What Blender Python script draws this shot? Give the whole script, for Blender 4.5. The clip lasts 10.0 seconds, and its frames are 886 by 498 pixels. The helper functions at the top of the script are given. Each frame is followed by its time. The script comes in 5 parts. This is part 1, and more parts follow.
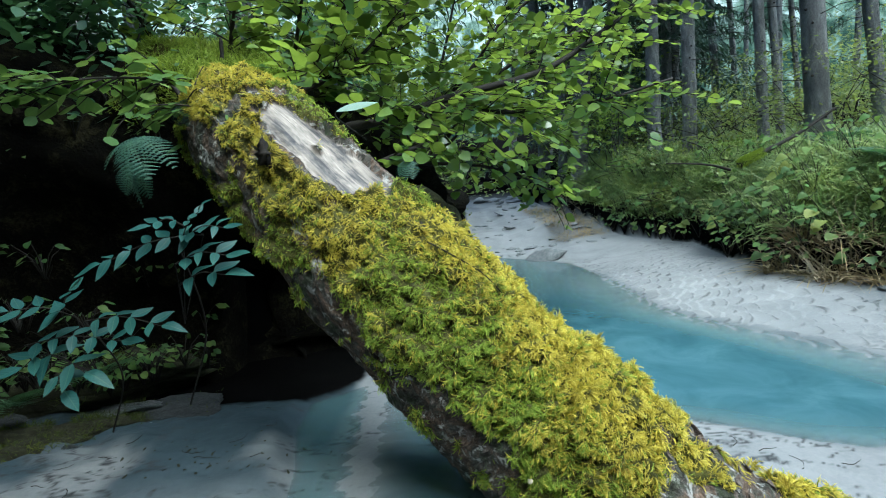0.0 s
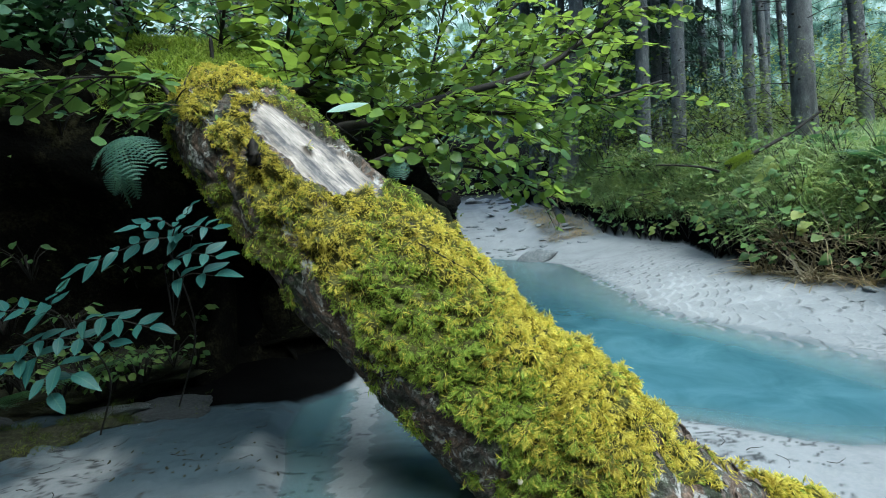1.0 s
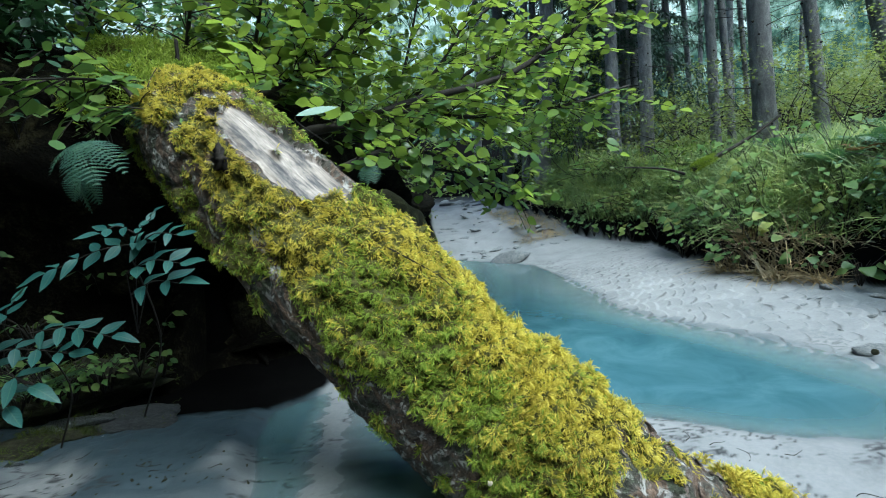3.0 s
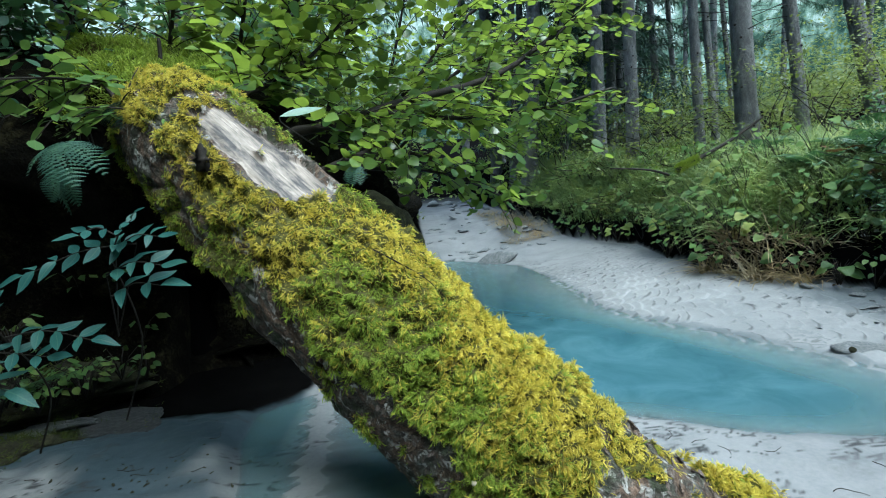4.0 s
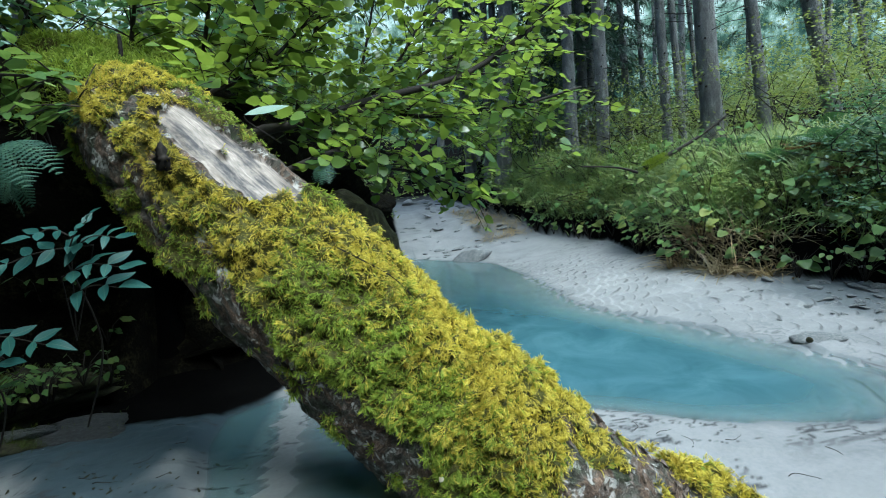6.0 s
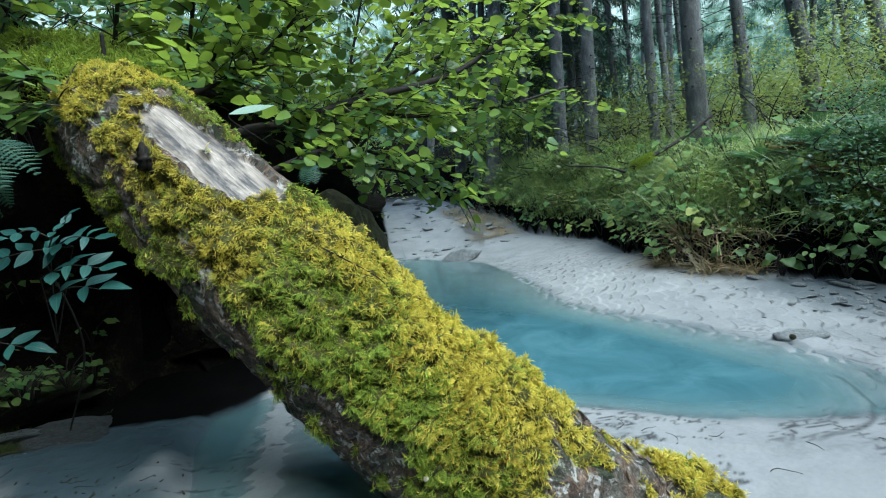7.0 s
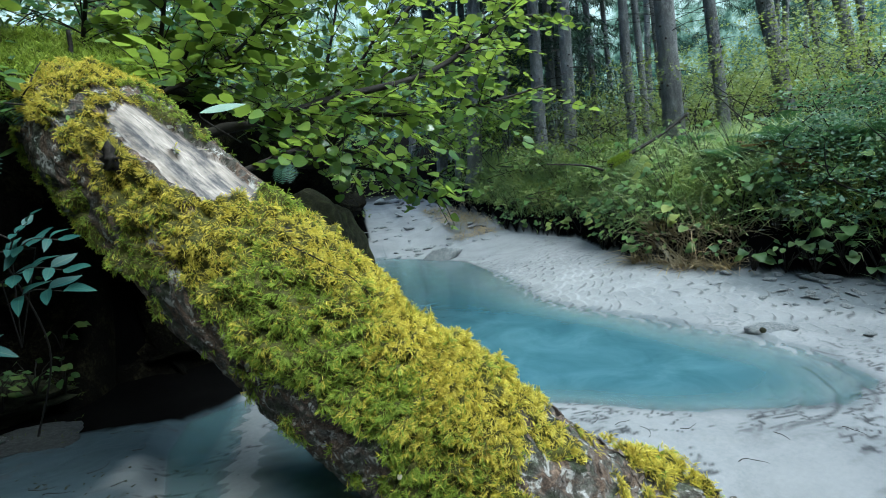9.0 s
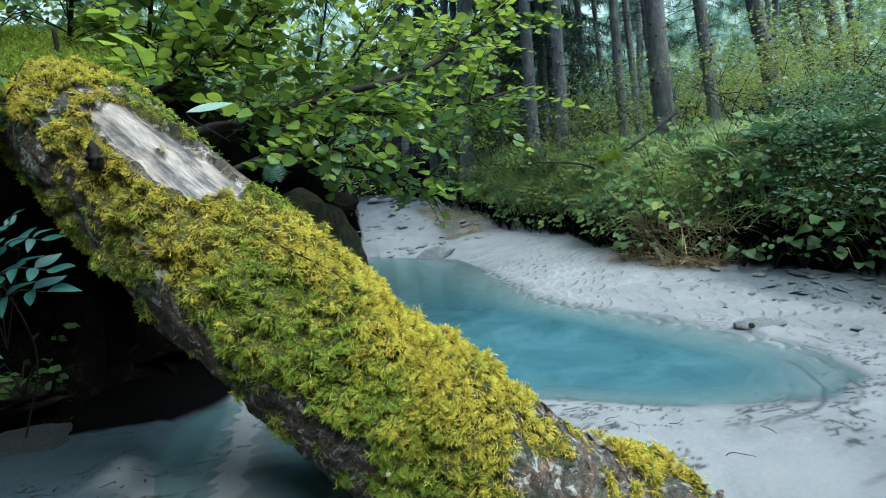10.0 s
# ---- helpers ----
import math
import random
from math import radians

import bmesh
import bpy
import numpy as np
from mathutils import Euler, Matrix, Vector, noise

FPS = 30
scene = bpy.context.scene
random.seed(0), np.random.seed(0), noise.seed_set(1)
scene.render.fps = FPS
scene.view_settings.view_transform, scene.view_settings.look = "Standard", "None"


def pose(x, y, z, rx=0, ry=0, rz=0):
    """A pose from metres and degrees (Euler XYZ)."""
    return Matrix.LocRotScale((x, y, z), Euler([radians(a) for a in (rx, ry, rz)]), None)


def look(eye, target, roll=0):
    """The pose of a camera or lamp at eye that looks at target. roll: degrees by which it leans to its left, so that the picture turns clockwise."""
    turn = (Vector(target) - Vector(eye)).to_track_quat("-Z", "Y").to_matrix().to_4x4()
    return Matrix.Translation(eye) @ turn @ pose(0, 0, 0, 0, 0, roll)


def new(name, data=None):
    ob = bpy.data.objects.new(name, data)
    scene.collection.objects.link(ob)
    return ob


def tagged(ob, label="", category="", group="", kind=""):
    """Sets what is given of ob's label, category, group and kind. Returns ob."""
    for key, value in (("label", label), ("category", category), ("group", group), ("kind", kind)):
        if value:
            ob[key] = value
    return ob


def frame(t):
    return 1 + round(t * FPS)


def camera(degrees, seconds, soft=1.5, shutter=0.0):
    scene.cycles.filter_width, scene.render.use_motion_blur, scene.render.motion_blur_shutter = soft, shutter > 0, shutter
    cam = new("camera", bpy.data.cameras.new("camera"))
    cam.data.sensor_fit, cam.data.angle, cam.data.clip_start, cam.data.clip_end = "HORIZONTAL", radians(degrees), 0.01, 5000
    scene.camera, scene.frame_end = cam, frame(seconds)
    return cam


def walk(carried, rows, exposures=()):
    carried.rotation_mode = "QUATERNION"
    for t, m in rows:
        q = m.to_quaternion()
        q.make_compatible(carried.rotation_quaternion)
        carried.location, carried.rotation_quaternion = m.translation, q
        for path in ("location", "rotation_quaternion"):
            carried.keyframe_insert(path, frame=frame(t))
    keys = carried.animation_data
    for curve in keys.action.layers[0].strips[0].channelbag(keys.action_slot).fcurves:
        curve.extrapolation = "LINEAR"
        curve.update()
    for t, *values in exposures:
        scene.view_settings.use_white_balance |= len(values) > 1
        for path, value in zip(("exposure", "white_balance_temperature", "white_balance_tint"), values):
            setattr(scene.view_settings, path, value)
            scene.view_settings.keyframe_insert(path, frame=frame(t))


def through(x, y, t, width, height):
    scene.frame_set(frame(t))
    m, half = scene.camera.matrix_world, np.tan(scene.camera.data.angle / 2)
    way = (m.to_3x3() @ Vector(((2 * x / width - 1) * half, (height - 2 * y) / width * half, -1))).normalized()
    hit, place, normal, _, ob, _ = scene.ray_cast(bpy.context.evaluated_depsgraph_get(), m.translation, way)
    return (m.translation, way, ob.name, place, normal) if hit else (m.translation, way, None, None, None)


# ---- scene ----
cam = camera(82.83, 10.0, soft=1.0)
PATH = [
    (0, 0.0000, -0.0000, 0.9305, 83.222, 4.517, -0.536),
    (0.5, 0.0004, -0.0002, 0.9313, 83.211, 4.406, -0.978),
    (1, 0.0024, -0.0019, 0.9327, 83.204, 4.345, -1.489),
    (1.5, 0.0065, -0.0027, 0.9341, 83.209, 4.363, -2.127),
    (2, 0.0109, -0.0043, 0.9358, 83.203, 4.402, -2.857),
    (2.5, 0.0144, -0.0071, 0.9384, 83.181, 4.484, -3.647),
    (4, 0.0318, -0.0146, 0.9396, 83.145, 4.515, -5.645),
    (4.5, 0.0369, -0.0173, 0.9392, 83.071, 4.520, -6.420),
    (5, 0.0457, -0.0206, 0.9380, 82.957, 4.602, -7.111),
    (5.5, 0.0522, -0.0219, 0.9370, 82.854, 4.728, -7.783),
    (7, 0.0782, -0.0271, 0.9335, 82.670, 4.955, -9.393),
    (7.5, 0.0847, -0.0293, 0.9332, 82.632, 4.991, -9.966),
    (8, 0.0917, -0.0318, 0.9331, 82.569, 5.011, -10.475),
    (8.5, 0.0985, -0.0333, 0.9318, 82.473, 5.087, -10.937),
    (9, 0.1069, -0.0363, 0.9291, 82.384, 5.264, -11.341),
    (9.5, 0.1152, -0.0388, 0.9261, 82.286, 5.444, -11.749),
    (10, 0.1248, -0.0426, 0.9244, 82.193, 5.574, -12.017),
]
walk(cam, [(t, pose(*p)) for t, *p in PATH], exposures=[(0.0, 1.6, 5500, -3), (10.0, 1.5, 5500, -3)])

# ---- sky and sun ----
world = bpy.data.worlds.new("forest_sky")
scene.world = world
world.use_nodes = True
wn = world.node_tree.nodes
sky = wn.new("ShaderNodeTexSky")
sky.sky_type, sky.sun_disc = "NISHITA", False
sky.sun_elevation, sky.sun_rotation = radians(64), radians(138)
sky.dust_density, sky.ozone_density = 2.0, 1.0
wn["Background"].inputs["Strength"].default_value = 0.15
world.node_tree.links.new(sky.outputs["Color"], wn["Background"].inputs["Color"])
sun = new("sun", bpy.data.lights.new("sun", "SUN"))
sun.data.energy, sun.data.angle, sun.data.color = 3.35, radians(55), (1.0, 0.97, 0.9)
AZ, EL = radians(138), radians(64)
sun.matrix_world = look((0, 0, 0), (-math.sin(AZ) * math.cos(EL), -math.cos(AZ) * math.cos(EL), -math.sin(EL)))


# ---- materials ----
def shader(name):
    m = bpy.data.materials.new(name)
    m.use_nodes = True
    nt = m.node_tree
    return m, nt, nt.nodes["Principled BSDF"], nt.links.new


def ramp_node(nt, stops):
    r = nt.nodes.new("ShaderNodeValToRGB")
    e = r.color_ramp.elements
    while len(e) < len(stops):
        e.new(0.5)
    for k, (p, c) in zip(e, stops):
        k.position, k.color = p, (*c, 1)
    return r


def noise_node(nt, coord, scale, detail=6, rough=0.6, warp=0.0):
    n = nt.nodes.new("ShaderNodeTexNoise")
    n.inputs["Scale"].default_value, n.inputs["Detail"].default_value = scale, detail
    n.inputs["Roughness"].default_value, n.inputs["Distortion"].default_value = rough, warp
    nt.links.new(coord, n.inputs["Vector"])
    return n.outputs["Fac"]


def mixed(nt, fac, a, b, mode="MIX"):
    m = nt.nodes.new("ShaderNodeMix")
    m.data_type, m.blend_type = "RGBA", mode
    for sock, v in ((m.inputs["Factor"], fac), (m.inputs["A"], a), (m.inputs["B"], b)):
        if isinstance(v, (int, float)):
            sock.default_value = v
        elif isinstance(v, tuple):
            sock.default_value = (*v, 1)
        else:
            nt.links.new(v, sock)
    return m.outputs["Result"]


def bumped(nt, height, strength, distance, before=None):
    b = nt.nodes.new("ShaderNodeBump")
    b.inputs["Strength"].default_value, b.inputs["Distance"].default_value = strength, distance
    nt.links.new(height, b.inputs["Height"])
    if before is not None:
        nt.links.new(before, b.inputs["Normal"])
    return b.outputs["Normal"]


def coords(nt, stretch=(1, 1, 1)):
    c = nt.nodes.new("ShaderNodeTexCoord")
    m = nt.nodes.new("ShaderNodeMapping")
    m.inputs["Scale"].default_value = stretch
    nt.links.new(c.outputs["Object"], m.inputs["Vector"])
    return m.outputs["Vector"]


def rough_surface(name, dark, mid, light, scale, roughness=0.9, bump=0.6, depth=0.01, stretch=(1, 1, 1), spec=0.3):
    """A matt natural surface: broad patches, fine grain and relief."""
    m, nt, p, link = shader(name)
    v = coords(nt, stretch)
    broad, fine = noise_node(nt, v, scale, 4, 0.6, 0.4), noise_node(nt, v, scale * 9, 8, 0.7)
    c = ramp_node(nt, [(0.3, dark), (0.52, mid), (0.72, light)])
    link(mixed(nt, 0.45, broad, fine), c.inputs["Fac"])
    link(c.outputs["Color"], p.inputs["Base Color"])
    p.inputs["Roughness"].default_value = roughness
    p.inputs["Specular IOR Level"].default_value = spec
    n = bumped(nt, broad, bump * 0.6, depth * 3)
    link(bumped(nt, fine, bump, depth, n), p.inputs["Normal"])
    return m


def leaf_material(name, dark, mid, light, through, roughness=0.45, by="object", share=0.35, spec=0.4, tip=False):
    """Thin foliage: a varied upper side that lets some light through."""
    m, nt, p, link = shader(name)
    if by == "object":
        rnd = nt.nodes.new("ShaderNodeObjectInfo").outputs["Random"]
    else:
        rnd = nt.nodes.new("ShaderNodeNewGeometry").outputs["Random Per Island"]
    c = ramp_node(nt, [(0.0, dark), (0.55, mid), (1.0, light)])
    link(rnd, c.inputs["Fac"])
    v = coords(nt)
    col = mixed(nt, noise_node(nt, v, 35, 4), c.outputs["Color"], tuple(x * 0.62 for x in mid))
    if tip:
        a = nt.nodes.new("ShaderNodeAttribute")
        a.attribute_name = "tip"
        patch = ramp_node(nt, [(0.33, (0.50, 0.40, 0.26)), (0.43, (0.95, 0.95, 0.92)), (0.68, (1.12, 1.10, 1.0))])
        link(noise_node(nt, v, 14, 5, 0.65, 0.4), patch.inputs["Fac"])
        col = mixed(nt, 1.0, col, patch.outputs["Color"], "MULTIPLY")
        # bases coloured dark as painted shade between shoots; tips keep their fresh colour
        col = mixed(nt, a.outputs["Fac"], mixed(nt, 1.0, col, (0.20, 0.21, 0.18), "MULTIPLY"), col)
    elif by == "island":
        drift = ramp_node(nt, [(0.36, (0.50, 0.58, 0.66)), (0.50, (1.0, 1.0, 1.0)), (0.64, (1.45, 1.28, 0.95))])
        link(noise_node(nt, v, 2.6, 4, 0.6, 0.3), drift.inputs["Fac"])
        col = mixed(nt, 1.0, col, drift.outputs["Color"], "MULTIPLY")
    if by == "object":
        xyz = nt.nodes.new("ShaderNodeSeparateXYZ")
        link(v, xyz.inputs[0])

        def math_node(op, a, b):
            n = nt.nodes.new("ShaderNodeMath")
            n.operation = op
            for k, w in enumerate((a, b)):
                if isinstance(w, (int, float)):
                    n.inputs[k].default_value = w
                else:
                    link(w, n.inputs[k])
            return n.outputs[0]

        across = math_node("ABSOLUTE", xyz.outputs[0], 0)
        rib = ramp_node(nt, [(0.0, (1, 1, 1)), (0.022, (0, 0, 0))])
        link(across, rib.inputs["Fac"])
        veins = math_node("SINE", math_node("SUBTRACT", math_node("MULTIPLY", xyz.outputs[1], 52), math_node("MULTIPLY", across, 60)), 0)
        lifted = mixed(nt, 0.1, col, (0.30, 0.36, 0.16))
        col = mixed(nt, rib.outputs["Color"], col, lifted)
        link(bumped(nt, veins, 0.07, 0.004), p.inputs["Normal"])
    link(col, p.inputs["Base Color"])
    p.inputs["Roughness"].default_value = roughness
    p.inputs["Specular IOR Level"].default_value = spec
    t = nt.nodes.new("ShaderNodeBsdfTranslucent")
    link(mixed(nt, 0.5, col, through), t.inputs["Color"])
    mix = nt.nodes.new("ShaderNodeMixShader")
    mix.inputs[0].default_value = share
    link(p.outputs[0], mix.inputs[1])
    link(t.outputs[0], mix.inputs[2])
    link(mix.outputs[0], nt.nodes["Material Output"].inputs["Surface"])
    return m


def along_log(name, stops, across, around, roughness, depth, crust=0.45):
    """Bark or wood whose grain follows the log, by the places that its mesh carries."""
    m, nt, p, link = shader(name)
    pair = []
    for key, k in (("lu", across), ("lt", around)):
        a = nt.nodes.new("ShaderNodeAttribute")
        a.attribute_name = key
        s = nt.nodes.new("ShaderNodeMath")
        s.operation = "MULTIPLY"
        s.inputs[1].default_value = k
        link(a.outputs["Fac"], s.inputs[0])
        pair.append(s.outputs[0])
    v = nt.nodes.new("ShaderNodeCombineXYZ")
    link(pair[0], v.inputs[0])
    link(pair[1], v.inputs[1])
    v = v.outputs[0]
    broad, fine = noise_node(nt, v, 0.7, 5, 0.65, 0.8), noise_node(nt, v, 4.0, 10, 0.75, 0.3)
    c = ramp_node(nt, stops)
    both = mixed(nt, 0.5, broad, fine)
    link(both, c.inputs["Fac"])
    base = c.outputs["Color"]
    if crust:
        tint = ramp_node(nt, [(0.36, (0.45, 0.62, 0.38)), (0.47, (0.95, 0.95, 0.95)), (0.55, (1.5, 1.08, 0.88)), (0.66, (0.8, 0.85, 0.9))])
        link(noise_node(nt, coords(nt), 9, 5, 0.6, 0.8), tint.inputs["Fac"])
        base = mixed(nt, 1.0, base, tint.outputs["Color"], "MULTIPLY")
    lichen = ramp_node(nt, [(0.55, (0, 0, 0)), (0.61, (1, 1, 1))])
    link(noise_node(nt, coords(nt), 22, 6, 0.7, 0.5), lichen.inputs["Fac"])
    pale = tuple(min(0.5, x * 1.9 + 0.03) for x in stops[-1][1])
    link(mixed(nt, lichen.outputs["Color"], base, mixed(nt, crust, base, pale)), p.inputs["Base Color"])
    p.inputs["Roughness"].default_value = roughness
    p.inputs["Specular IOR Level"].default_value = 0.3
    n = bumped(nt, broad, 0.8, depth * 2.5)
    link(bumped(nt, fine, 0.9, depth, n), p.inputs["Normal"])
    return m


def stripped_wood():
    """Grey weathered sapwood: fine grain along the log, dark stains, pale worn patches."""
    m, nt, p, link = shader("weathered_wood")

    def field(key_u, key_t, detail, rough, warp):
        v = nt.nodes.new("ShaderNodeCombineXYZ")
        for n, (key, k) in enumerate((("lu", key_u), ("lt", key_t))):
            a = nt.nodes.new("ShaderNodeAttribute")
            a.attribute_name = key
            s = nt.nodes.new("ShaderNodeMath")
            s.operation = "MULTIPLY"
            s.inputs[1].default_value = k
            link(a.outputs["Fac"], s.inputs[0])
            link(s.outputs[0], v.inputs[n])
        return noise_node(nt, v.outputs[0], 1.0, detail, rough, warp)

    stain, streak, grain = field(2.8, 0.085, 9, 0.72, 0.3), field(1.1, 0.33, 6, 0.6, 0.2), field(2.2, 0.65, 8, 0.7, 0.25)
    c = ramp_node(nt, [(0.38, (0.016, 0.015, 0.018)), (0.44, (0.06, 0.053, 0.052)), (0.48, (0.12, 0.103, 0.09)), (0.55, (0.195, 0.167, 0.146)), (0.64, (0.33, 0.29, 0.255))])
    link(mixed(nt, 0.18, stain, streak), c.inputs["Fac"])
    fibre = ramp_node(nt, [(0.36, (0.38, 0.36, 0.36)), (0.46, (1, 1, 1)), (0.75, (1.08, 1.06, 1.03))])
    link(grain, fibre.inputs["Fac"])
    link(mixed(nt, 1.0, c.outputs["Color"], fibre.outputs["Color"], "MULTIPLY"), p.inputs["Base Color"])
    p.inputs["Roughness"].default_value = 0.55
    p.inputs["Specular IOR Level"].default_value = 0.35
    n = bumped(nt, stain, 0.3, 0.003)
    link(bumped(nt, grain, 0.25, 0.001, n), p.inputs["Normal"])
    return m


def ground_material():
    """Pale silt by the water, dark leaf soil on the banks, shade-black hollow floor, by the share of soil in each
    place.
    """
    m, nt, p, link = shader("silt_and_soil")
    v = coords(nt)
    a = nt.nodes.new("ShaderNodeAttribute")
    a.attribute_name = "soil"
    wet = nt.nodes.new("ShaderNodeAttribute")
    wet.attribute_name = "damp_shade"
    crease = nt.nodes.new("ShaderNodeAttribute")
    crease.attribute_name = "crease"
    broad, fine = noise_node(nt, v, 3.5, 5, 0.6, 0.5), noise_node(nt, v, 60, 8, 0.7)
    silt = ramp_node(nt, [(0.25, (0.105, 0.111, 0.117)), (0.5, (0.175, 0.181, 0.187)), (0.8, (0.24, 0.244, 0.246))])
    link(mixed(nt, 0.35, broad, fine), silt.inputs["Fac"])
    # near black: shade of hollow and bank undercut put into the soil's colour
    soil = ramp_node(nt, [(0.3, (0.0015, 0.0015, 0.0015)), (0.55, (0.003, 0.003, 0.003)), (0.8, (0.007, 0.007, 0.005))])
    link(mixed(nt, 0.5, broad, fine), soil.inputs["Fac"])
    # colour of damp shore silt, also painted as shade left of the log
    damp_shade = mixed(nt, wet.outputs["Fac"], silt.outputs["Color"], (0.017, 0.033, 0.044))
    lined = mixed(nt, crease.outputs["Fac"], damp_shade, (0.018, 0.02, 0.022))
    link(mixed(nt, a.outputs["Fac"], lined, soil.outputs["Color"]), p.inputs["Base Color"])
    p.inputs["Roughness"].default_value = 0.75
    s = nt.nodes.new("ShaderNodeMapRange")
    s.inputs["To Min"].default_value, s.inputs["To Max"].default_value = 0.3, 0.0
    link(a.outputs["Fac"], s.inputs["Value"])
    link(s.outputs[0], p.inputs["Specular IOR Level"])
    n = bumped(nt, broad, 0.3, 0.02)
    link(bumped(nt, fine, 0.35, 0.004, n), p.inputs["Normal"])
    return m


def water_material():
    """Milky meltwater: clear where it is a film, cloudy turquoise where it is deep."""
    m, nt, p, link = shader("milky_turquoise_water")
    v = coords(nt)
    d = nt.nodes.new("ShaderNodeAttribute")
    d.attribute_name = "cloud"
    cloud = ramp_node(nt, [(0.32, (0.026, 0.070, 0.090)), (0.5, (0.037, 0.090, 0.112)), (0.70, (0.054, 0.118, 0.141))])
    link(noise_node(nt, v, 3.0, 6, 0.6, 0.9), cloud.inputs["Fac"])
    shoal = ramp_node(nt, [(0.55, (1, 1, 1)), (0.97, (0, 0, 0))])
    link(d.outputs["Fac"], shoal.inputs["Fac"])
    link(mixed(nt, shoal.outputs["Color"], cloud.outputs["Color"], (0.085, 0.160, 0.175)), p.inputs["Base Color"])
    p.inputs["Roughness"].default_value = 0.16
    p.inputs["IOR"].default_value = 1.33
    p.inputs["Specular IOR Level"].default_value = 0.18
    w = noise_node(nt, v, 9, 3, 0.5, 0.3)
    n = bumped(nt, w, 0.10, 0.02)
    link(n, p.inputs["Normal"])
    clear = nt.nodes.new("ShaderNodeBsdfTransparent")
    gloss = nt.nodes.new("ShaderNodeBsdfGlossy")
    gloss.inputs["Roughness"].default_value = 0.08
    link(n, gloss.inputs["Normal"])
    fres = nt.nodes.new("ShaderNodeFresnel")
    fres.inputs["IOR"].default_value = 1.33
    film = nt.nodes.new("ShaderNodeMixShader")
    link(fres.outputs[0], film.inputs[0])
    link(clear.outputs[0], film.inputs[1])
    link(gloss.outputs[0], film.inputs[2])
    mix = nt.nodes.new("ShaderNodeMixShader")
    link(d.outputs["Fac"], mix.inputs[0])
    link(film.outputs[0], mix.inputs[1])
    link(p.outputs[0], mix.inputs[2])
    link(mix.outputs[0], nt.nodes["Material Output"].inputs["Surface"])
    return m


M_GROUND, M_WATER = ground_material(), water_material()
M_BARK = along_log("log_bark", [(0.33, (0.006, 0.005, 0.004)), (0.45, (0.035, 0.030, 0.024)), (0.55, (0.095, 0.088, 0.075)), (0.68, (0.26, 0.255, 0.235))], 15.0, 0.19, 0.9, 0.008, 0.6)
M_WOOD = stripped_wood()
M_FLAKE = rough_surface("bark_plate", (0.02, 0.017, 0.014), (0.11, 0.085, 0.07), (0.30, 0.29, 0.27), 5, 0.9, 0.6, 0.004)
M_MOSSBED = rough_surface("moss_bed", (0.02, 0.022, 0.005), (0.075, 0.075, 0.012), (0.17, 0.15, 0.03), 60, 0.95, 0.9, 0.01)
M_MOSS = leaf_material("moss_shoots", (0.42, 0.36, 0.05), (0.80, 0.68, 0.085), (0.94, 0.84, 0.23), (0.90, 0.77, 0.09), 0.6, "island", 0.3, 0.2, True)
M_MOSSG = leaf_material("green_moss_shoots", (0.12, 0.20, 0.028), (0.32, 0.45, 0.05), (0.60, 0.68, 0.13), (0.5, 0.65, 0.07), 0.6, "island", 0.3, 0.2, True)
# earth far darker than soil is: the hollow's shade put into its colour
M_SHADEEARTH = rough_surface("bank_earth_shaded", (0.002, 0.002, 0.0018), (0.006, 0.0055, 0.004), (0.045, 0.04, 0.02), 7, 0.95, 0.9, 0.03, spec=0.04)
M_ROCK = rough_surface("grey_stone", (0.07, 0.08, 0.082), (0.16, 0.17, 0.175), (0.28, 0.29, 0.295), 8, 0.75, 0.7, 0.01)
M_SILTROCK = rough_surface("silted_stone", (0.012, 0.014, 0.014), (0.045, 0.05, 0.053), (0.12, 0.128, 0.132), 14, 0.85, 0.9, 0.012)
M_DARKROCK = rough_surface("dark_mossy_stone", (0.012, 0.012, 0.009), (0.042, 0.042, 0.026), (0.10, 0.11, 0.045), 7, 0.9, 0.8, 0.02, spec=0.1)
M_WETROCK = rough_surface("wet_stone", (0.02, 0.023, 0.025), (0.08, 0.088, 0.092), (0.2, 0.21, 0.215), 16, 0.3, 1.0, 0.012, spec=0.5)
M_TWIG = rough_surface("dark_twig_bark", (0.006, 0.005, 0.004), (0.015, 0.012, 0.009), (0.034, 0.029, 0.023), 30, 0.85, 0.5, 0.003)
M_SPRUCE = rough_surface("spruce_bark", (0.045, 0.047, 0.047), (0.128, 0.131, 0.129), (0.25, 0.253, 0.25), 14, 0.9, 1.0, 0.03, (1, 1, 0.45))
M_HAZEL = leaf_material("hazel_leaf", (0.017, 0.054, 0.025), (0.067, 0.133, 0.034), (0.180, 0.256, 0.051), (0.427, 0.571, 0.068), 0.25, share=0.36, spec=0.7)
M_HAZELS = leaf_material("hazel_foliage", (0.018, 0.057, 0.025), (0.078, 0.148, 0.036), (0.212, 0.296, 0.056), (0.460, 0.618, 0.068), 0.4, "island", 0.42)
# hazel leaf again, darkened so that the back shrub looks shaded
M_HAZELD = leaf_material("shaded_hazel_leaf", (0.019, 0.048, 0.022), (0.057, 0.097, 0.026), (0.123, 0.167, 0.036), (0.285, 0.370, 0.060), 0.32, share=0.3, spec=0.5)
M_ELDER = leaf_material("bluish_leaflet", (0.012, 0.052, 0.050), (0.020, 0.075, 0.068), (0.034, 0.105, 0.088), (0.06, 0.15, 0.08), 0.5, "object", 0.2, 0.22)
